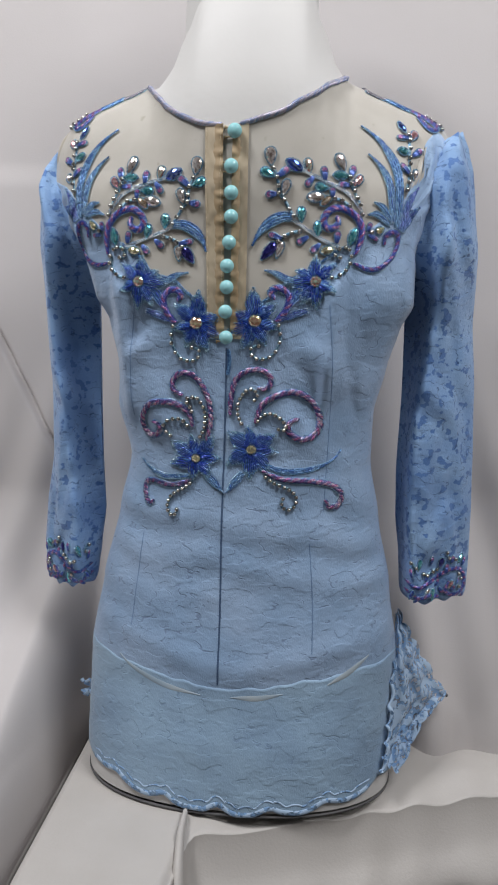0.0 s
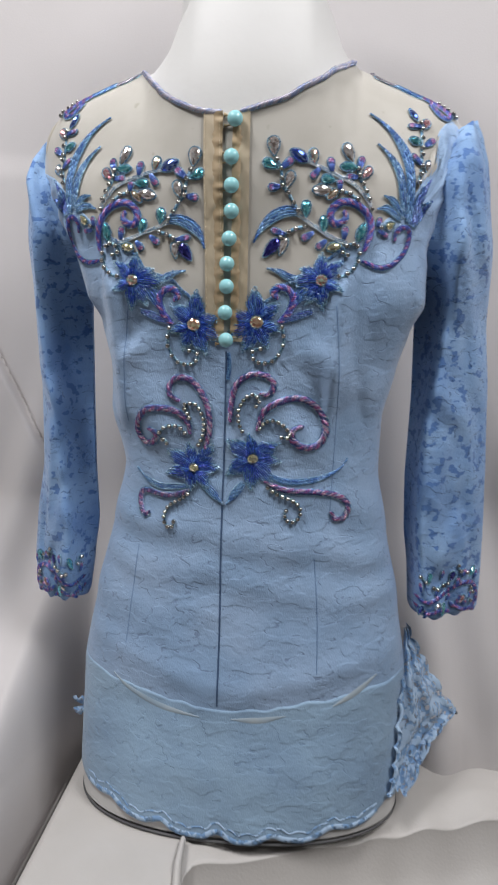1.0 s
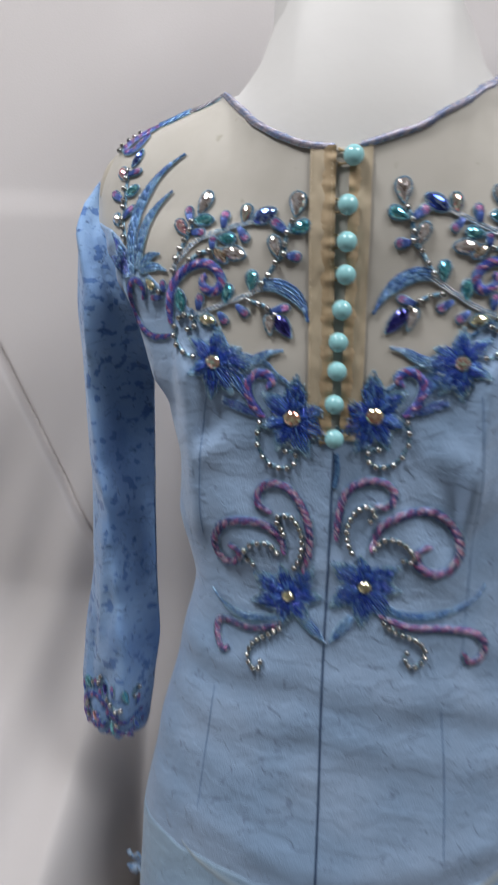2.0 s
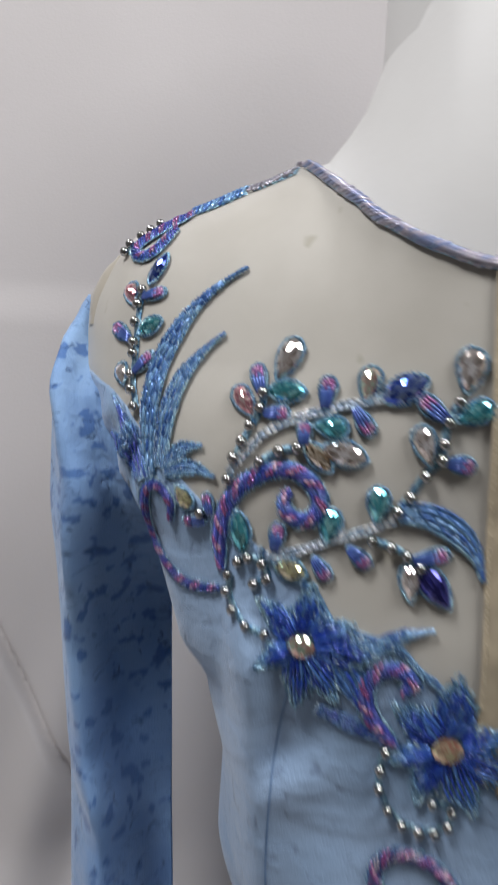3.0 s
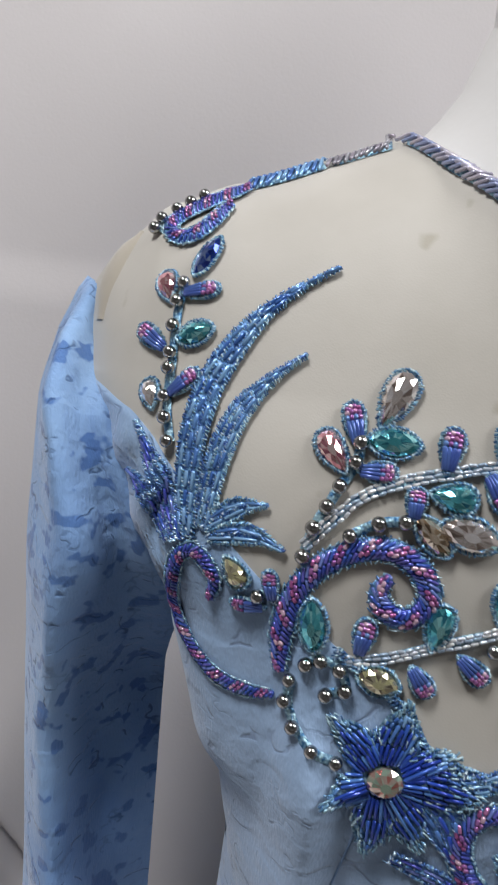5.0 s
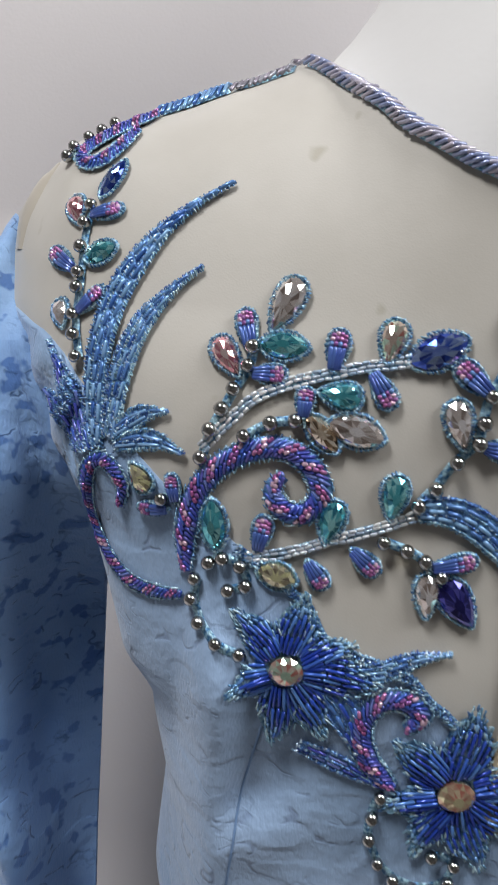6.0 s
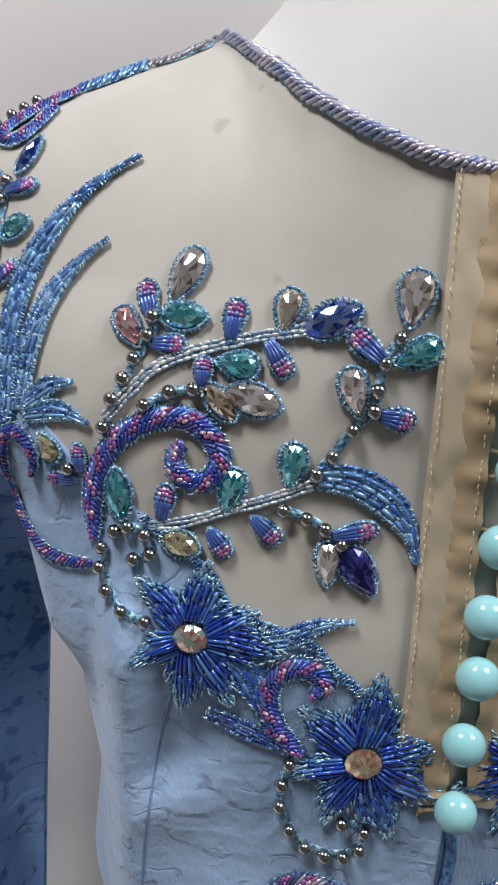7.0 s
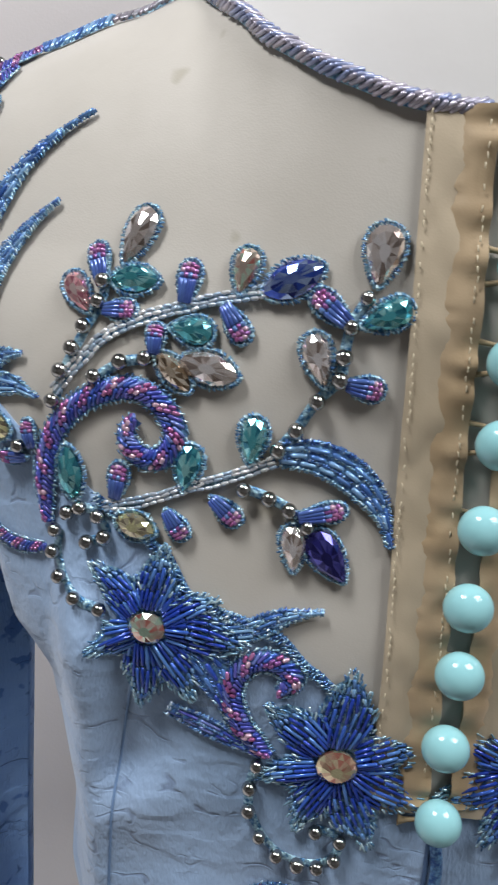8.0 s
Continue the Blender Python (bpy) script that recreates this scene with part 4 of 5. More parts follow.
def bead_leaf(place, a, b, width):
    """A small petal: blue bugles tipped with pink seed beads, in a cord loop."""
    pm, u, v, n, length = local_frame(place, a, b)
    L, W, m = length / 2, width / 2 * 0.86, 36
    rim = [outline("drop", 2 * math.pi * i / m) for i in range(m)]
    low = [pm + u * c * (L + 0.0006) + v * t * (W + 0.0006) + n * 0.0002 for c, t in rim]
    high = [pm + u * c * L * 0.97 + v * t * W * 0.97 + n * 0.0011 for c, t in rim]
    body = mesh_object("petal_base", low + high, grid_faces(2, m, 0, True) + [tuple(range(m, 2 * m))], THREAD, BLOUSE, label="small beaded petal edged with teal cord")
    stitched([(pm + u * c * L + v * t * W + n * 0.0007, (u * c / L + v * t / W).normalized(), n) for c, t in rim], 0.0010, body)
    beads = Beads()
    strands = 4 if width > 0.0062 else 3
    for i in range(strands):
        off = (i / (strands - 1) - 0.5) * 1.45
        base = pm - u * L * 0.92 + v * W * off * 0.45 + n * 0.0016
        mid = pm + u * L * 0.12 + v * W * off * 0.78 + n * 0.0024
        beads.bugle(base, mid, 0.00085, 0)
        reach = L * (0.86 - 0.20 * off * off)
        end = pm + u * reach + v * W * off * 0.62 + n * 0.0016
        third = mid.lerp(end, 0.36)
        third2 = mid.lerp(end, 0.70)
        beads.bugle(mid, third, 0.0009, 0 if i % 2 else 1)
        beads.bugle(third, third2, 0.0010, 1)
        beads.bugle(third2, end, 0.0010, 1)
    beads.done("bead_strand", [BEAD_LEAF, BEAD_PINK], body)


def flower(place, centre, tips, radius, color):
    """Petals of fanned bugle beads round a crystal."""
    cx, cz = centre
    r = radius
    angles = [math.atan2(z - cz, x - cx) for x, z in tips]
    verts, faces = [lift(place, cx, cz, 0.0016)], []
    disc = 80
    for j in range(disc):
        t = 2 * math.pi * j / disc
        near = max(math.hypot(x - cx, z - cz) * (0.36 + 0.58 * max(math.cos(t - a), 0) ** 9) for (x, z), a in zip(tips, angles))
        verts.append(lift(place, cx + near * math.cos(t), cz + near * math.sin(t), 0.0014))
    faces = [(0, 1 + j, 1 + (j + 1) % disc) for j in range(disc)]
    body = mesh_object("beaded_flower", verts, faces, THREAD, BLOUSE, label="royal blue flower of bugle beads around a crystal")
    size = sum(math.hypot(x - cx, z - cz) for x, z in tips) / len(tips)
    big = size > 0.012
    for (x, z), a in zip(tips, angles):
        length = math.hypot(x - cx, z - cz)
        beads = Beads()
        strands = 9 if big else 6
        for i in range(strands):
            off = (i / (strands - 1) - 0.5) * 2
            reach = length * (1 - 0.34 * off * off) * rng.uniform(0.84, 1.0)
            pts = []
            for k in range(9):
                s = r * 0.48 + (reach - r * 0.48) * k / 8
                f = s / length
                across = off * length * (0.27 * math.sin(math.pi * min(0.10 + 0.66 * f, 1.0)) ** 1.2) * (1 - 0.45 * smooth_step(0.7, 1.0, f)) + length * 0.035 * math.sin(5 * f + a * 9)
                pts.append((cx + s * math.cos(a) - across * math.sin(a), cz + s * math.sin(a) + across * math.cos(a)))
            dome = 0.0017 + 0.0016 * (1 - abs(off)) + rng.uniform(0, 0.0006)
            cut = 6 + (i % 2)
            bead_row(beads, place, pts[:cut + 1], (0.0058 if big else 0.0040) * rng.uniform(0.75, 1.3), 0.00058, dome if big else 0.0016, 0, 0.0002)
            bead_row(beads, place, pts[cut:], 0.0022 * rng.uniform(0.8, 1.2), 0.00056, dome * 0.85 if big else 0.0015, 1, 0.0002)
        beads.done("petal", [BEAD_BLUE, BEAD_SKY], body)
        # glittering thread between the beads and at the ragged tip
        thread_ = Beads()
        for k in range(90 if big else 40):
            f = rng.uniform(0.45, 1.06)
            wide = 0.31 * math.sin(math.pi * min(0.10 + 0.70 * f, 1.0)) * math.sqrt(max(1.10 - f, 0.02)) * 1.3
            across = rng.uniform(-1, 1) * length * wide + length * 0.035 * math.sin(5 * f + a * 9)
            turn = a + 1.1 * across / length + rng.uniform(-0.5, 0.5)
            px, pz = cx + f * length * math.cos(a) - across * math.sin(a), cz + f * length * math.sin(a) + across * math.cos(a)
            d = 0.0011 * rng.uniform(0.7, 1.3)
            h = rng.uniform(0.0014, 0.0030) if big else 0.0014
            thread_.bugle(lift(place, px - d * math.cos(turn), pz - d * math.sin(turn), h), lift(place, px + d * math.cos(turn), pz + d * math.sin(turn), h), 0.00036, 0, 4)
        thread_.done("thread", [STITCH], body)
    stone = gem(place, (cx - r / 2, cz), (cx + r / 2, cz), r, color, "round", body, False)
    stone.location = lift(place, cx, cz, 0.0022) - lift(place, cx, cz, 0)


def upper_embroidery(place):
    gem(place, (-0.1682, 1.4175), (-0.1609, 1.4310), 0.0072, "blue", "marquise")
    gem(place, (-0.1761, 1.4083), (-0.1791, 1.4175), 0.0085, "pink", "drop")
    bead_leaf(place, (-0.1717, 1.4105), (-0.1592, 1.4132), 0.0070)
    bead_leaf(place, (-0.1757, 1.3909), (-0.1861, 1.3979), 0.0082)
    gem(place, (-0.1717, 1.3949), (-0.1604, 1.3994), 0.0084, "teal", "marquise")
    bead_leaf(place, (-0.1729, 1.3755), (-0.1635, 1.3850), 0.0072)
    gem(place, (-0.1781, 1.3709), (-0.1809, 1.3793), 0.0078, "clear", "drop")
    bead_chain(place, [(-0.1711, 1.4139), (-0.1730, 1.4074), (-0.1734, 1.3989), (-0.1734, 1.3897), (-0.1734, 1.3844), (-0.1737, 1.3748), (-0.1728, 1.3679), (-0.1710, 1.3605)])
    feather(place, [(-0.1626, 1.3314), (-0.1633, 1.3443), (-0.1631, 1.3638), (-0.1581, 1.3834), (-0.1468, 1.4020), (-0.1339, 1.4142), (-0.1207, 1.4226)], 0.0085)
    feather(place, [(-0.1570, 1.3350), (-0.1559, 1.3478), (-0.1533, 1.3621), (-0.1478, 1.3750), (-0.1385, 1.3861), (-0.1292, 1.3939)], 0.0069)
    feather(place, [(-0.1570, 1.3350), (-0.1462, 1.3439), (-0.1369, 1.3459)], 0.0061)
    feather(place, [(-0.1550, 1.3328), (-0.1420, 1.3362), (-0.1311, 1.3327)], 0.0061)
    feather(place, [(-0.1650, 1.3291), (-0.1728, 1.3474), (-0.1840, 1.3655)], 0.0069, tone="violet")
    feather(place, [(-0.1667, 1.3285), (-0.1757, 1.3406), (-0.1862, 1.3482)], 0.0071, tone="violet")
    scroll(place, [(-0.1522, 1.3121), (-0.1514, 1.3186), (-0.1548, 1.3242), (-0.1603, 1.3270), (-0.1650, 1.3216), (-0.1649, 1.3050), (-0.1607, 1.2957), (-0.1542, 1.2883), (-0.1458, 1.2832), (-0.1374, 1.2825), (-0.1286, 1.2841)], 0.0047)
    gem(place, (-0.1485, 1.3272), (-0.1423, 1.3192), 0.0081, "yellow", "drop")
    bead_leaf(place, (-0.1349, 1.3136), (-0.1455, 1.3126), 0.0053)
    bead_leaf(place, (-0.1329, 1.3164), (-0.1351, 1.3259), 0.0058)
    bead_chain(place, [(-0.1373, 1.3173)])
    scroll(place, [(-0.1279, 1.2937), (-0.1288, 1.3063), (-0.1270, 1.3189), (-0.1214, 1.3286), (-0.1124, 1.3354), (-0.1014, 1.3384), (-0.0924, 1.3348), (-0.0873, 1.3267), (-0.0893, 1.3196), (-0.0953, 1.3174), (-0.1006, 1.3204), (-0.1024, 1.3256), (-0.0990, 1.3297)], 0.0068)
    bead_chain(place, [(-0.1116, 1.3686), (-0.1127, 1.3626), (-0.1168, 1.3551), (-0.1200, 1.3486), (-0.1233, 1.3417), (-0.1256, 1.3325)])
    bead_chain(place, [(-0.1125, 1.3408), (-0.1046, 1.3457), (-0.0971, 1.3472)])
    stem(place, [(-0.1256, 1.3352), (-0.1186, 1.3443), (-0.1080, 1.3544), (-0.0938, 1.3607), (-0.0778, 1.3651), (-0.0630, 1.3685)], 0.0041)
    stem(place, [(-0.1092, 1.3008), (-0.0952, 1.3046), (-0.0808, 1.3105), (-0.0682, 1.3153), (-0.0572, 1.3202)], 0.0038)
    gem(place, (-0.1059, 1.3745), (-0.0985, 1.3912), 0.0108, "clear", "drop")
    gem(place, (-0.1157, 1.3597), (-0.1234, 1.3705), 0.0085, "pink", "drop")
    gem(place, (-0.1095, 1.3699), (-0.0948, 1.3698), 0.0091, "teal", "marquise")
    bead_leaf(place, (-0.1123, 1.3676), (-0.1152, 1.3807), 0.0082)
    bead_leaf(place, (-0.1118, 1.3604), (-0.1007, 1.3610), 0.0079)
    bead_leaf(place, (-0.0867, 1.3631), (-0.0849, 1.3764), 0.0087)
    bead_leaf(place, (-0.0751, 1.3644), (-0.0678, 1.3536), 0.0082)
    bead_leaf(place, (-0.0948, 1.3481), (-0.0943, 1.3578), 0.0071)
    gem(place, (-0.0707, 1.3675), (-0.0681, 1.3802), 0.0090, "opal", "drop")
    gem(place, (-0.0639, 1.3678), (-0.0477, 1.3761), 0.0112, "blue", "marquise")
    gem(place, (-0.0902, 1.3566), (-0.0777, 1.3555), 0.0093, "teal", "drop")
    gem(place, (-0.0937, 1.3490), (-0.0836, 1.3389), 0.0078, "brown", "marquise")
    gem(place, (-0.0868, 1.3476), (-0.0697, 1.3437), 0.0104, "clear", "marquise")
    bead_leaf(place, (-0.0386, 1.3598), (-0.0505, 1.3693), 0.0090)
    gem(place, (-0.0327, 1.3717), (-0.0309, 1.3882), 0.0121, "clear", "drop")
    gem(place, (-0.0358, 1.3606), (-0.0229, 1.3666), 0.0095, "teal", "drop")
    gem(place, (-0.0449, 1.3432), (-0.0496, 1.3576), 0.0094, "clear", "drop")
    bead_leaf(place, (-0.0394, 1.3441), (-0.0279, 1.3426), 0.0088)
    bead_chain(place, [(-0.0352, 1.3680), (-0.0390, 1.3599), (-0.0402, 1.3516), (-0.0408, 1.3451), (-0.0467, 1.3387), (-0.0520, 1.3299), (-0.0567, 1.3237)])
    gem(place, (-0.0647, 1.3187), (-0.0638, 1.3327), 0.0091, "teal", "drop")
    gem(place, (-0.0842, 1.3088), (-0.0820, 1.3228), 0.0092, "teal", "drop")
    bead_leaf(place, (-0.1054, 1.3034), (-0.1036, 1.3158), 0.0081)
    bead_leaf(place, (-0.0894, 1.3023), (-0.0827, 1.2936), 0.0078)
    bead_leaf(place, (-0.0758, 1.3076), (-0.0664, 1.3000), 0.0078)
    gem(place, (-0.1046, 1.2977), (-0.0923, 1.2946), 0.0090, "yellow", "marquise")
    gem(place, (-0.1188, 1.3022), (-0.1212, 1.3190), 0.0091, "teal", "marquise")
    feather(place, [(-0.0563, 1.3222), (-0.0448, 1.3222), (-0.0328, 1.3162), (-0.0250, 1.3068), (-0.0215, 1.2962)], 0.0098)
    bead_chain(place, [(-0.0660, 1.3110), (-0.0584, 1.3087), (-0.0522, 1.3057), (-0.0465, 1.3009)])
    gem(place, (-0.0496, 1.2869), (-0.0506, 1.3011), 0.0087, "clear", "drop")
    gem(place, (-0.0344, 1.2850), (-0.0452, 1.2994), 0.0116, "violet", "drop")
    bead_leaf(place, (-0.0501, 1.3033), (-0.0351, 1.3072), 0.0075)
    bead_chain(place, [(-0.1203, 1.2976), (-0.1161, 1.2997), (-0.1103, 1.2978), (-0.1080, 1.2915), (-0.1135, 1.2891)])
    bead_chain(place, [(-0.1242, 1.2913), (-0.1247, 1.2837), (-0.1217, 1.2764), (-0.1165, 1.2709), (-0.1093, 1.2681)])
    feather(place, [(-0.0824, 1.2616), (-0.0719, 1.2520), (-0.0651, 1.2344)], 0.0117, tone="deep")
    feather(place, [(-0.0769, 1.2643), (-0.0617, 1.2668), (-0.0508, 1.2723), (-0.0391, 1.2749)], 0.0065)
    feather(place, [(-0.0859, 1.2356), (-0.0695, 1.2299), (-0.0544, 1.2226)], 0.0062, tone="violet")
    scroll(place, [(-0.0530, 1.2239), (-0.0615, 1.2325), (-0.0659, 1.2437), (-0.0641, 1.2521), (-0.0573, 1.2573), (-0.0497, 1.2558), (-0.0468, 1.2510), (-0.0514, 1.2469)], 0.0071)
    flower(place, (-0.0927, 1.2649), [(-0.0894, 1.2897), (-0.1099, 1.2825), (-0.1115, 1.2548), (-0.0950, 1.2380), (-0.0790, 1.2420), (-0.0633, 1.2635), (-0.0721, 1.2749)], 0.0115, "opal")
    flower(place, (-0.0311, 1.2237), [(-0.0289, 1.2556), (-0.0523, 1.2427), (-0.0540, 1.2154), (-0.0420, 1.1988), (-0.0190, 1.1951), (-0.0034, 1.2103), (-0.0052, 1.2314)], 0.0131, "amber")
    bead_chain(place, [(-0.0561, 1.2197), (-0.0579, 1.2110), (-0.0577, 1.2019), (-0.0534, 1.1922), (-0.0473, 1.1859), (-0.0403, 1.1837), (-0.0339, 1.1840), (-0.0286, 1.1876), (-0.0275, 1.1948), (-0.0356, 1.1976)])


def waist_embroidery_a(place):
    scroll(place, [(-0.0460, 1.1463), (-0.0554, 1.1508), (-0.0566, 1.1613), (-0.0484, 1.1696), (-0.0348, 1.1683), (-0.0237, 1.1566), (-0.0162, 1.1385), (-0.0148, 1.1168), (-0.0189, 1.0978)], 0.0073, "grey")
    bead_chain(place, [(-0.0372, 1.1335), (-0.0416, 1.1419), (-0.0311, 1.1443), (-0.0250, 1.1385), (-0.0213, 1.1294), (-0.0206, 1.1201), (-0.0217, 1.1107), (-0.0259, 1.1010)], 0.0056)
    bead_chain(place, [(-0.0354, 1.1288)])
    scroll(place, [(-0.0347, 1.1127), (-0.0378, 1.1251), (-0.0504, 1.1350), (-0.0664, 1.1377), (-0.0829, 1.1347), (-0.0921, 1.1215), (-0.0919, 1.1085), (-0.0838, 1.0995), (-0.0735, 1.1018), (-0.0713, 1.1104), (-0.0799, 1.1161)], 0.0077, "grey")
    bead_chain(place, [(-0.0669, 1.1125), (-0.0624, 1.1179), (-0.0547, 1.1196), (-0.0466, 1.1189), (-0.0403, 1.1129)], 0.0056)
    bead_chain(place, [(-0.0638, 1.1051), (-0.0593, 1.1009)])
    flower(place, (-0.0300, 1.0765), [(-0.0570, 1.0941), (-0.0359, 1.1019), (-0.0109, 1.1013), (-0.0043, 1.0780), (-0.0150, 1.0566), (-0.0352, 1.0520), (-0.0583, 1.0677)], 0.0100, "yellow")
    feather(place, [(-0.0372, 1.0562), (-0.0668, 1.0532), (-0.0843, 1.0604), (-0.0957, 1.0702)], 0.0058)
    scroll(place, [(-0.0339, 1.0533), (-0.0500, 1.0455), (-0.0666, 1.0443), (-0.0805, 1.0468), (-0.0890, 1.0435), (-0.0902, 1.0323), (-0.0855, 1.0203), (-0.0785, 1.0240)], 0.0065, "grey")
    bead_chain(place, [(-0.0363, 1.0477), (-0.0445, 1.0413), (-0.0534, 1.0359), (-0.0592, 1.0301), (-0.0623, 1.0208), (-0.0602, 1.0127), (-0.0542, 1.0096), (-0.0511, 1.0164)], 0.0056)
    feather(place, [(-0.0227, 1.0624), (-0.0098, 1.0506), (0.0017, 1.0393)], 0.0075)


def waist_embroidery_b(place):
    scroll(place, [(0.0065, 1.1271), (0.0080, 1.1487), (0.0137, 1.1670), (0.0286, 1.1759), (0.0436, 1.1741), (0.0498, 1.1653), (0.0452, 1.1561), (0.0362, 1.1570)], 0.0072, "grey")
    bead_chain(place, [(0.0191, 1.1174), (0.0153, 1.1260), (0.0145, 1.1370), (0.0179, 1.1463), (0.0238, 1.1538), (0.0304, 1.1553), (0.0359, 1.1500), (0.0325, 1.1438)], 0.0056)
    scroll(place, [(0.0341, 1.1188), (0.0415, 1.1389), (0.0591, 1.1499), (0.0799, 1.1524), (0.0982, 1.1392), (0.1038, 1.1205), (0.0966, 1.1054), (0.0817, 1.1028), (0.0706, 1.1107), (0.0720, 1.1213), (0.0809, 1.1239)], 0.0080, "grey")
    bead_chain(place, [(0.0366, 1.1206), (0.0424, 1.1276), (0.0507, 1.1297), (0.0592, 1.1263), (0.0653, 1.1203), (0.0679, 1.1129), (0.0596, 1.1127)], 0.0056)
    flower(place, (0.0306, 1.0893), [(0.0056, 1.1083), (0.0269, 1.1142), (0.0556, 1.1071), (0.0580, 1.0884), (0.0497, 1.0641), (0.0285, 1.0570), (0.0045, 1.0722)], 0.0111, "yellow")
    feather(place, [(0.0402, 1.0750), (0.0649, 1.0659), (0.0951, 1.0681), (0.1190, 1.0785), (0.1283, 1.0904)], 0.0062)
    scroll(place, [(0.0436, 1.0658), (0.0652, 1.0571), (0.0957, 1.0555), (0.1203, 1.0505), (0.1308, 1.0398), (0.1276, 1.0280), (0.1184, 1.0260), (0.1131, 1.0344)], 0.0070, "grey")
    bead_chain(place, [(0.0469, 1.0594), (0.0562, 1.0528), (0.0654, 1.0493), (0.0746, 1.0451), (0.0808, 1.0383), (0.0800, 1.0282), (0.0724, 1.0231), (0.0656, 1.0273), (0.0665, 1.0355)], 0.0056)
    feather(place, [(0.0221, 1.0630), (0.0132, 1.0519), (0.0042, 1.0401)], 0.0075)

upper_embroidery(place_near)
upper_embroidery(place_mirrored)
for side_x in (range(-112, -18, 1), range(26, 120, 1)):
    edge_line = [(k / 1000, yoke_edge(k / 1000) - 0.0005) for k in side_x]
    edge_band = ribbon("yoke_border", place_near, edge_line, 0.0030, THREAD_BLUE, 0.0002, round_=0.15, label="glittering blue thread border of the yoke", steps=1)
    for shift in (-0.0014, 0.0, 0.0014):
        edge_stitches(place_near, [(x, z + shift) for x, z in edge_line], 0.0011, edge_band, STITCH if shift else STITCH_BLUE)
waist_embroidery_a(place_near)
waist_embroidery_b(place_near)


def neck_rope(place, pts, width, materials, label):
    """A twisted rope of bugle beads along an edge."""
    line = spline(pts, 6)
    body = tube_band("edge_rope", place, line, width, THREAD, 0.0002, BLOUSE, 0.30, label)
    res, total = resample(line, 0.0022)
    beads = Beads()
    for i, (x, z, tx, tz, s) in enumerate(res):
        wd = width * 0.5
        wd *= rng.uniform(0.82, 1.12)
        run = 0.0032 * rng.uniform(0.8, 1.25)
        a = lift(place, x + tz * wd - tx * run, z - tx * wd - tz * run, 0.0008)
        m = lift(place, x, z, 0.0008 + width * 0.45)
        b = lift(place, x - tz * wd + tx * run, z + tx * wd + tz * run, 0.0008)
        beads.bugle(a, m, 0.0008)
        beads.bugle(m, b, 0.0008)
    beads.done("bead_strand", materials, body)


def edge_place(x, z):
    """The yoke, held just short of the shoulder ridge."""
    return fabric(x, min(z - (0.0054 if abs(x - 0.018) > 0.12 else 0.0), ridge_z(x) - 0.0030))


neck_rope(edge_place, [(x, neck_edge(x)) for x in (-0.0955, -0.086, -0.077, -0.066, -0.055, -0.044, -0.031, -0.020, -0.010)], 0.0050, [BEAD_LILAC], "twisted rope of lilac bugle beads at the neckline")
neck_rope(edge_place, [(x, neck_edge(x)) for x in (0.1165, 0.107, 0.096, 0.085, 0.070, 0.053, 0.036, 0.020, 0.012)], 0.0050, [BEAD_LILAC], "twisted rope of lilac bugle beads at the neckline")
for sgn, off in ((-1, 0.0), (1, 0.036)):
    neck_rope(edge_place, [(sgn * 0.101 + off, 1.479), (sgn * 0.111 + off, 1.476), (sgn * 0.123 + off, 1.471)], 0.0030, [BEAD_GREY], "row of grey bugle beads on the shoulder")
    neck_rope(edge_place, [(sgn * 0.126 + off, 1.470), (sgn * 0.138 + off, 1.465), (sgn * 0.151 + off, 1.461)], 0.0042, [BEAD_SKY], "row of sky blue beads on the shoulder")


def shoulder_scroll(place):
    scroll(place, [(-0.152, 1.4590), (-0.159, 1.4555), (-0.167, 1.4515), (-0.175, 1.4470), (-0.180, 1.4415), (-0.176, 1.4370), (-0.169, 1.4390), (-0.163, 1.4450), (-0.158, 1.4510)], 0.0052)
    bead_chain(place, [(-0.168, 1.4540), (-0.173, 1.4510), (-0.178, 1.4480), (-0.183, 1.4440), (-0.185, 1.4400)])


def shoulder_near(x, z):
    return edge_place(x, z)


def shoulder_far(x, z):
    return edge_place(-x + 0.036, z + 0.002)


shoulder_scroll(shoulder_near)
shoulder_scroll(shoulder_far)


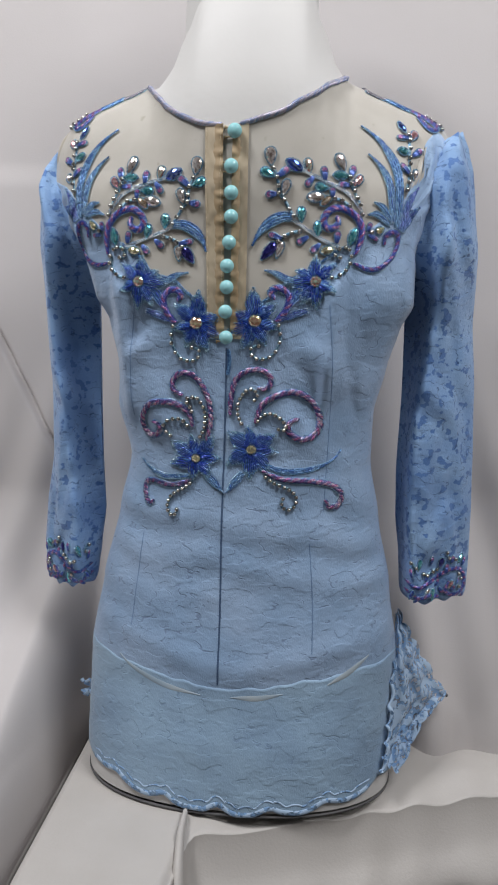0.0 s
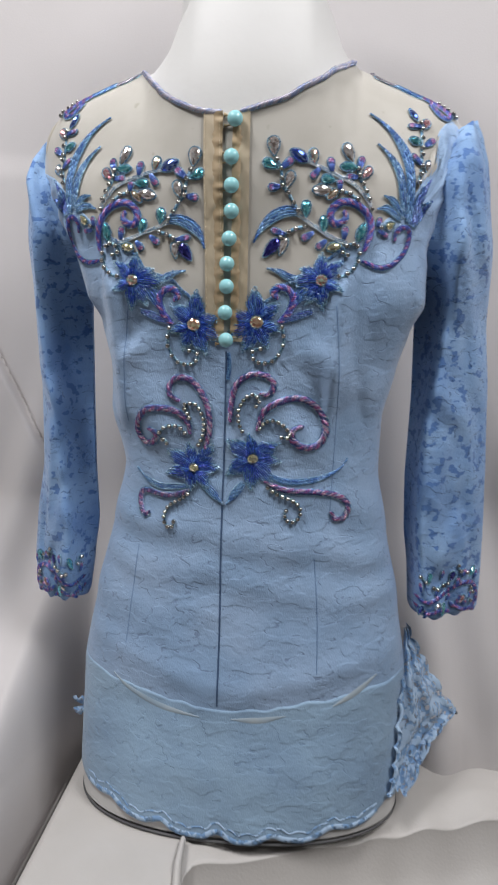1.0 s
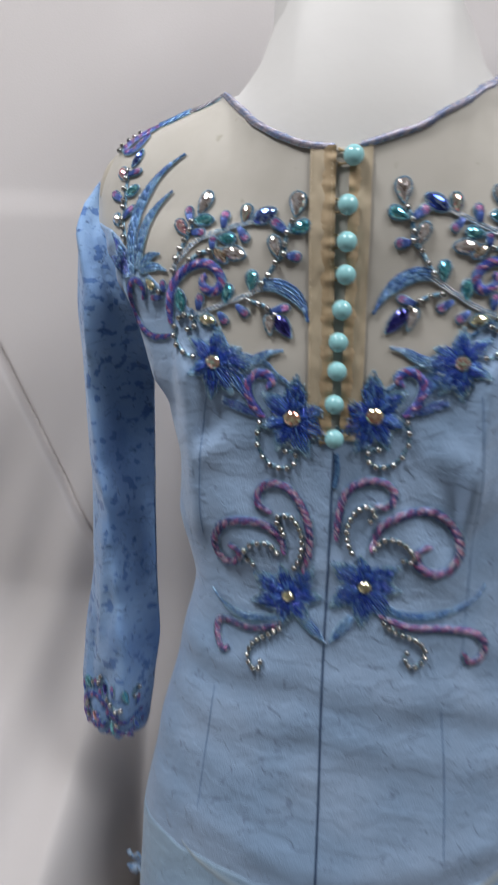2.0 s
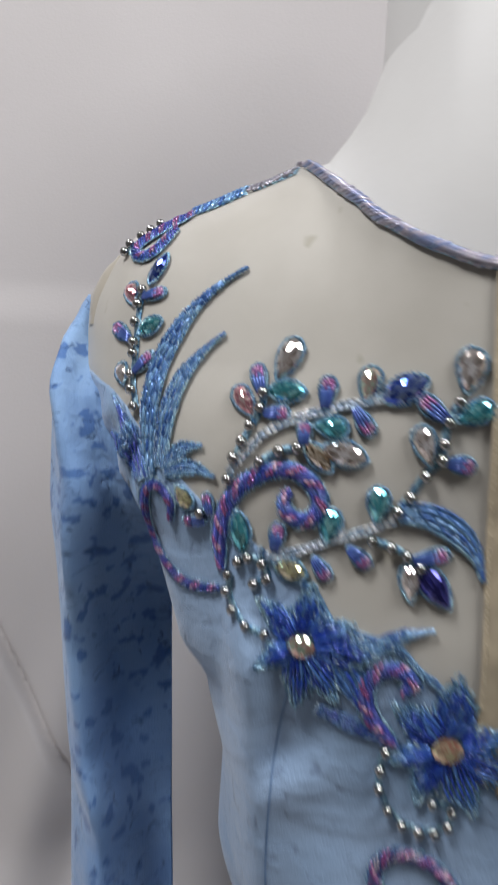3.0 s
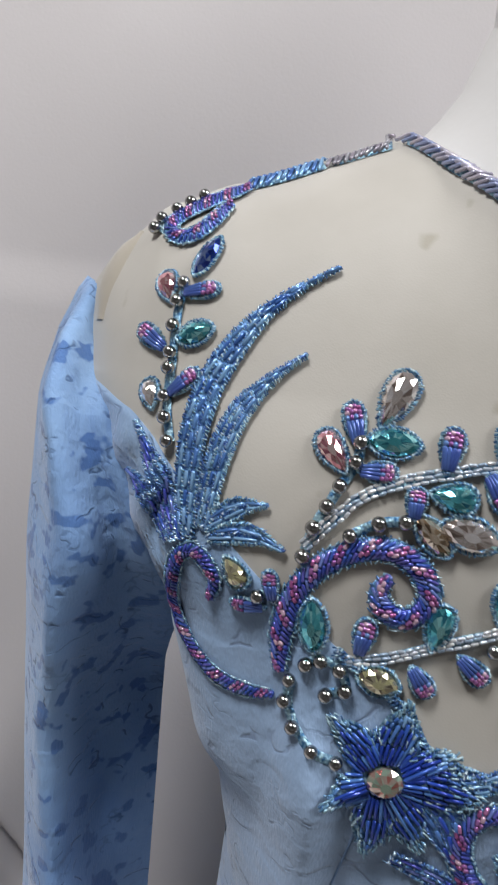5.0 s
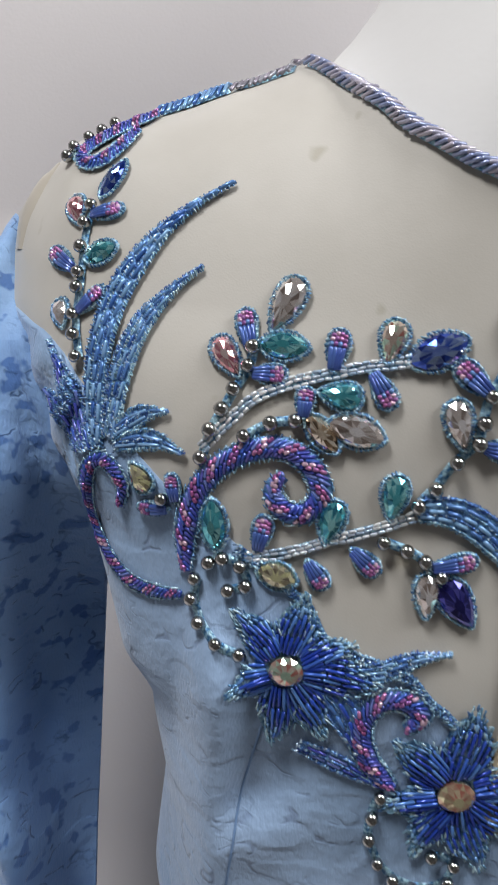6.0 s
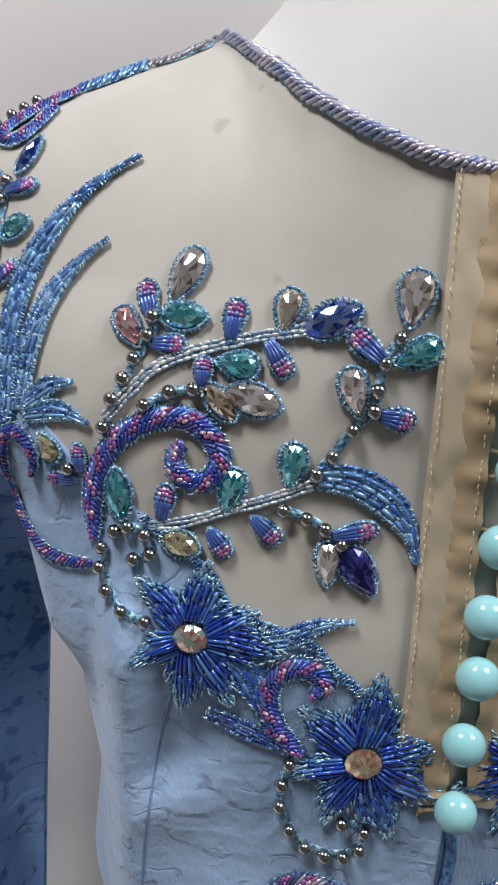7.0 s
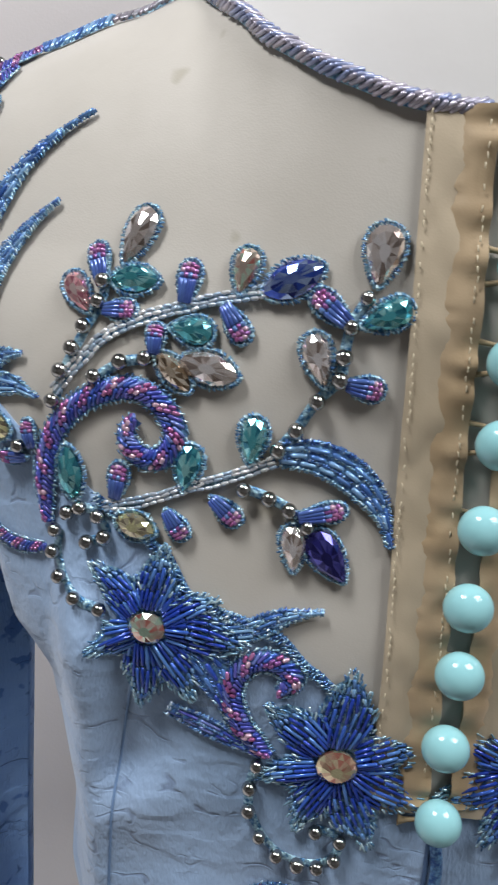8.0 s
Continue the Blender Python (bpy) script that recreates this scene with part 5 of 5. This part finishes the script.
# ---- button fastening ----
def fastening():
    def strip(x_in, x_out, lean, name, label):
        verts, n, m = [], 90, 10
        for i in range(n + 1):
            z = 1.208 + (1.4205 - 1.208) * i / n
            for j in range(m + 1):
                x = x_in + (x_out - x_in) * j / m + lean * (1 - smooth_step(1.22, 1.42, z))
                pucker = 0.0008 * math.sin(z * 260) * (1 - j / m) + 0.0006 * noise.noise(Vector((x * 300, 0, z * 120)))
                verts.append(lift(place_near, x, z, 0.0014 + pucker + 0.0008 * math.sin(math.pi * j / m)))
        return mesh_object(name, verts, grid_faces(n + 1, m + 1), PLACKET, BLOUSE, label=label)

    def turned_edge(x_in, x_out, lean, band):
        """The folded edge of the band, gathered towards the loops."""
        verts, n, m = [], 150, 8
        for i in range(n + 1):
            z = 1.212 + (1.4195 - 1.212) * i / n
            for j in range(m + 1):
                ragged = 0.0016 * noise.noise(Vector((3.0, 0, z * 210))) + 0.0012 * noise.noise(Vector((8.0, 0, z * 480)))
                x = x_in + (x_out + ragged - x_in) * j / m + lean * (1 - smooth_step(1.22, 1.42, z))
                gather = 0.0011 * (1 - j / m) * math.sin(z * 470 + 3 * noise.noise(Vector((0, 2, z * 60))))
                verts.append(lift(place_near, x, z, 0.0034 + gather - 0.0016 * (j / m) ** 4))
        mesh_object("turned_edge", verts, grid_faces(n + 1, m + 1), PLACKET_FOLD, band, label="browner gathered fold along the button band")

    near = strip(-0.0055, -0.0238, 0.004, "placket", "layered tan tulle button band")
    far = strip(0.0045, 0.0203, 0.001, "placket", "layered tan tulle button band")
    turned_edge(-0.0052, -0.0150, 0.004, near)
    turned_edge(0.0042, 0.0125, 0.001, far)
    stitches = Beads()
    for off in (-0.0226, -0.0078):
        z = 1.225
        while z < 1.417:
            x = off + 0.004 * (1 - smooth_step(1.22, 1.42, z)) + rng.uniform(-0.0003, 0.0003)
            stitches.bugle(lift(place_near, x, z, 0.0026 if off < -0.01 else 0.0042), lift(place_near, x + rng.uniform(-0.0004, 0.0004), z + 0.0017, 0.0026 if off < -0.01 else 0.0042), 0.00022, 0, 4)
            z += 0.0026 if rng.random() < 0.75 else 0.0055
    stitches.done("stitching", [GOLD_THREAD], near)
    for pts in (((-0.1935, 1.4370), (-0.2000, 1.4260), (-0.2050, 1.4130), (-0.2055, 1.4000)),):
        ribbon("armhole_tape", place_near, list(pts), 0.0085, ARMHOLE, -0.0006, round_=0.12, label="tan tulle seam at the armhole", taper=lambda s: 0.4 + 0.6 * math.sin(math.pi * min(max(s, 0.05), 0.95)))
    v, f = ball(28, 16)
    R = 0.0073
    spots = ((0.0069, 1.4118), (0.0042, 1.3785), (0.0045, 1.3540), (0.0047, 1.3313), (0.0030, 1.3055), (0.0014, 1.2821), (0.0014, 1.2611), (0.0004, 1.2366), (0.0015, 1.2098))
    me = bpy.data.meshes.new("button")
    me.from_pydata([(R * x, R * y, R * 0.86 * z) for x, y, z in v], [], f)
    me.materials.append(BUTTON)
    me.polygons.foreach_set("use_smooth", [True] * len(f))
    for x, z in spots:
        ob = new("button", me)
        ob.parent = BLOUSE
        p, q = lift(place_near, x, z, 0.0075), lift(place_near, x, z, 0.02)
        ob.matrix_local = Matrix.Translation(p) @ (q - p).to_track_quat("Z", "Y").to_matrix().to_4x4()
        ob["label"] = "glossy turquoise domed button"
        # rolled loops of tulle that hold the button
        for dz in (-0.0045, 0.0045):
            lv, pts = [], [(-0.0112, dz * 1.1), (-0.0098, dz * 1.08), (-0.008, dz), (-0.002, dz * 0.8)]
            for i, (du, dv) in enumerate(pts):
                for j in range(6):
                    t = math.pi * j / 3
                    lv.append(lift(place_near, x + du, z + dv + (0.0024, 0.0015, 0.0009, 0.0006)[i] * math.cos(t), 0.0014 + 0.0009 * math.sin(t)))
            mesh_object("button_loop", lv, grid_faces(len(pts), 6, 0, True), BROWN_LOOP, near)


fastening()


# ---- cuffs ----
def cuff(place, rows, flip):
    cx, rx = rows[-2][1], rows[-2][2]
    lo = rows[-1][0]

    def at(u, v):
        return (cx + flip * u * rx * 0.93, lo + 0.001 + v * 1.15)
    scroll(place, [at(-0.95, 0.022), at(-0.6, 0.016), at(-0.1, 0.025), at(0.45, 0.034), at(0.85, 0.026), at(0.92, 0.010), at(0.55, 0.004), at(0.25, 0.010), at(0.35, 0.020)], 0.0050)
    scroll(place, [at(-0.95, 0.012), at(-0.6, 0.004), at(-0.25, 0.008), at(0.05, 0.003)], 0.0046)
    gem(place, at(-0.70, 0.034), at(-0.60, 0.046), 0.0068, "teal")
    gem(place, at(-0.22, 0.002), at(-0.16, 0.014), 0.0068, "teal")
    gem(place, at(0.62, 0.038), at(0.80, 0.046), 0.0064, "teal")
    gem(place, at(-0.40, 0.010), at(-0.28, 0.014), 0.0050, "clear")
    gem(place, at(0.02, 0.036), at(0.10, 0.046), 0.0064, "violet")
    for u, v, du, dv in ((-0.85, 0.028, -0.06, 0.010), (-0.45, 0.022, 0.10, 0.008), (0.20, 0.030, 0.06, 0.010), (0.42, 0.010, 0.16, 0.004), (0.05, 0.014, 0.15, -0.006), (0.60, 0.016, 0.10, 0.006), (0.38, 0.040, 0.06, 0.008), (-0.75, 0.000, 0.14, 0.006)):
        bead_leaf(place, at(u, v), at(u + du, v + dv), 0.0052)
    bead_chain(place, [at(-0.52, 0.030), at(-0.38, 0.028), at(-0.22, 0.032), at(-0.08, 0.034)])
    bead_chain(place, [at(0.70, 0.012), at(0.78, 0.020), at(0.66, 0.026)])
    bead_chain(place, [at(-0.80, 0.038), at(-0.90, 0.044)])
    bead_chain(place, [at(0.50, 0.044), at(0.30, 0.046), at(0.22, 0.052)])
    gem(place, at(0.36, 0.012), at(0.48, 0.020), 0.0060, "pink")
    gem(place, at(-0.86, 0.004), at(-0.80, 0.013), 0.0058, "blue")
    for u, v, du, dv in ((-0.10, 0.016, 0.10, 0.007), (0.80, 0.034, 0.08, 0.009), (-0.30, 0.040, 0.04, 0.009), (0.90, 0.004, -0.10, -0.004)):
        bead_leaf(place, at(u, v), at(u + du, v + dv), 0.0052)


cuff(place_sleeve_a, SLEEVE_ROWS_A, -1)
cuff(place_sleeve_b, SLEEVE_ROWS_B, 1)
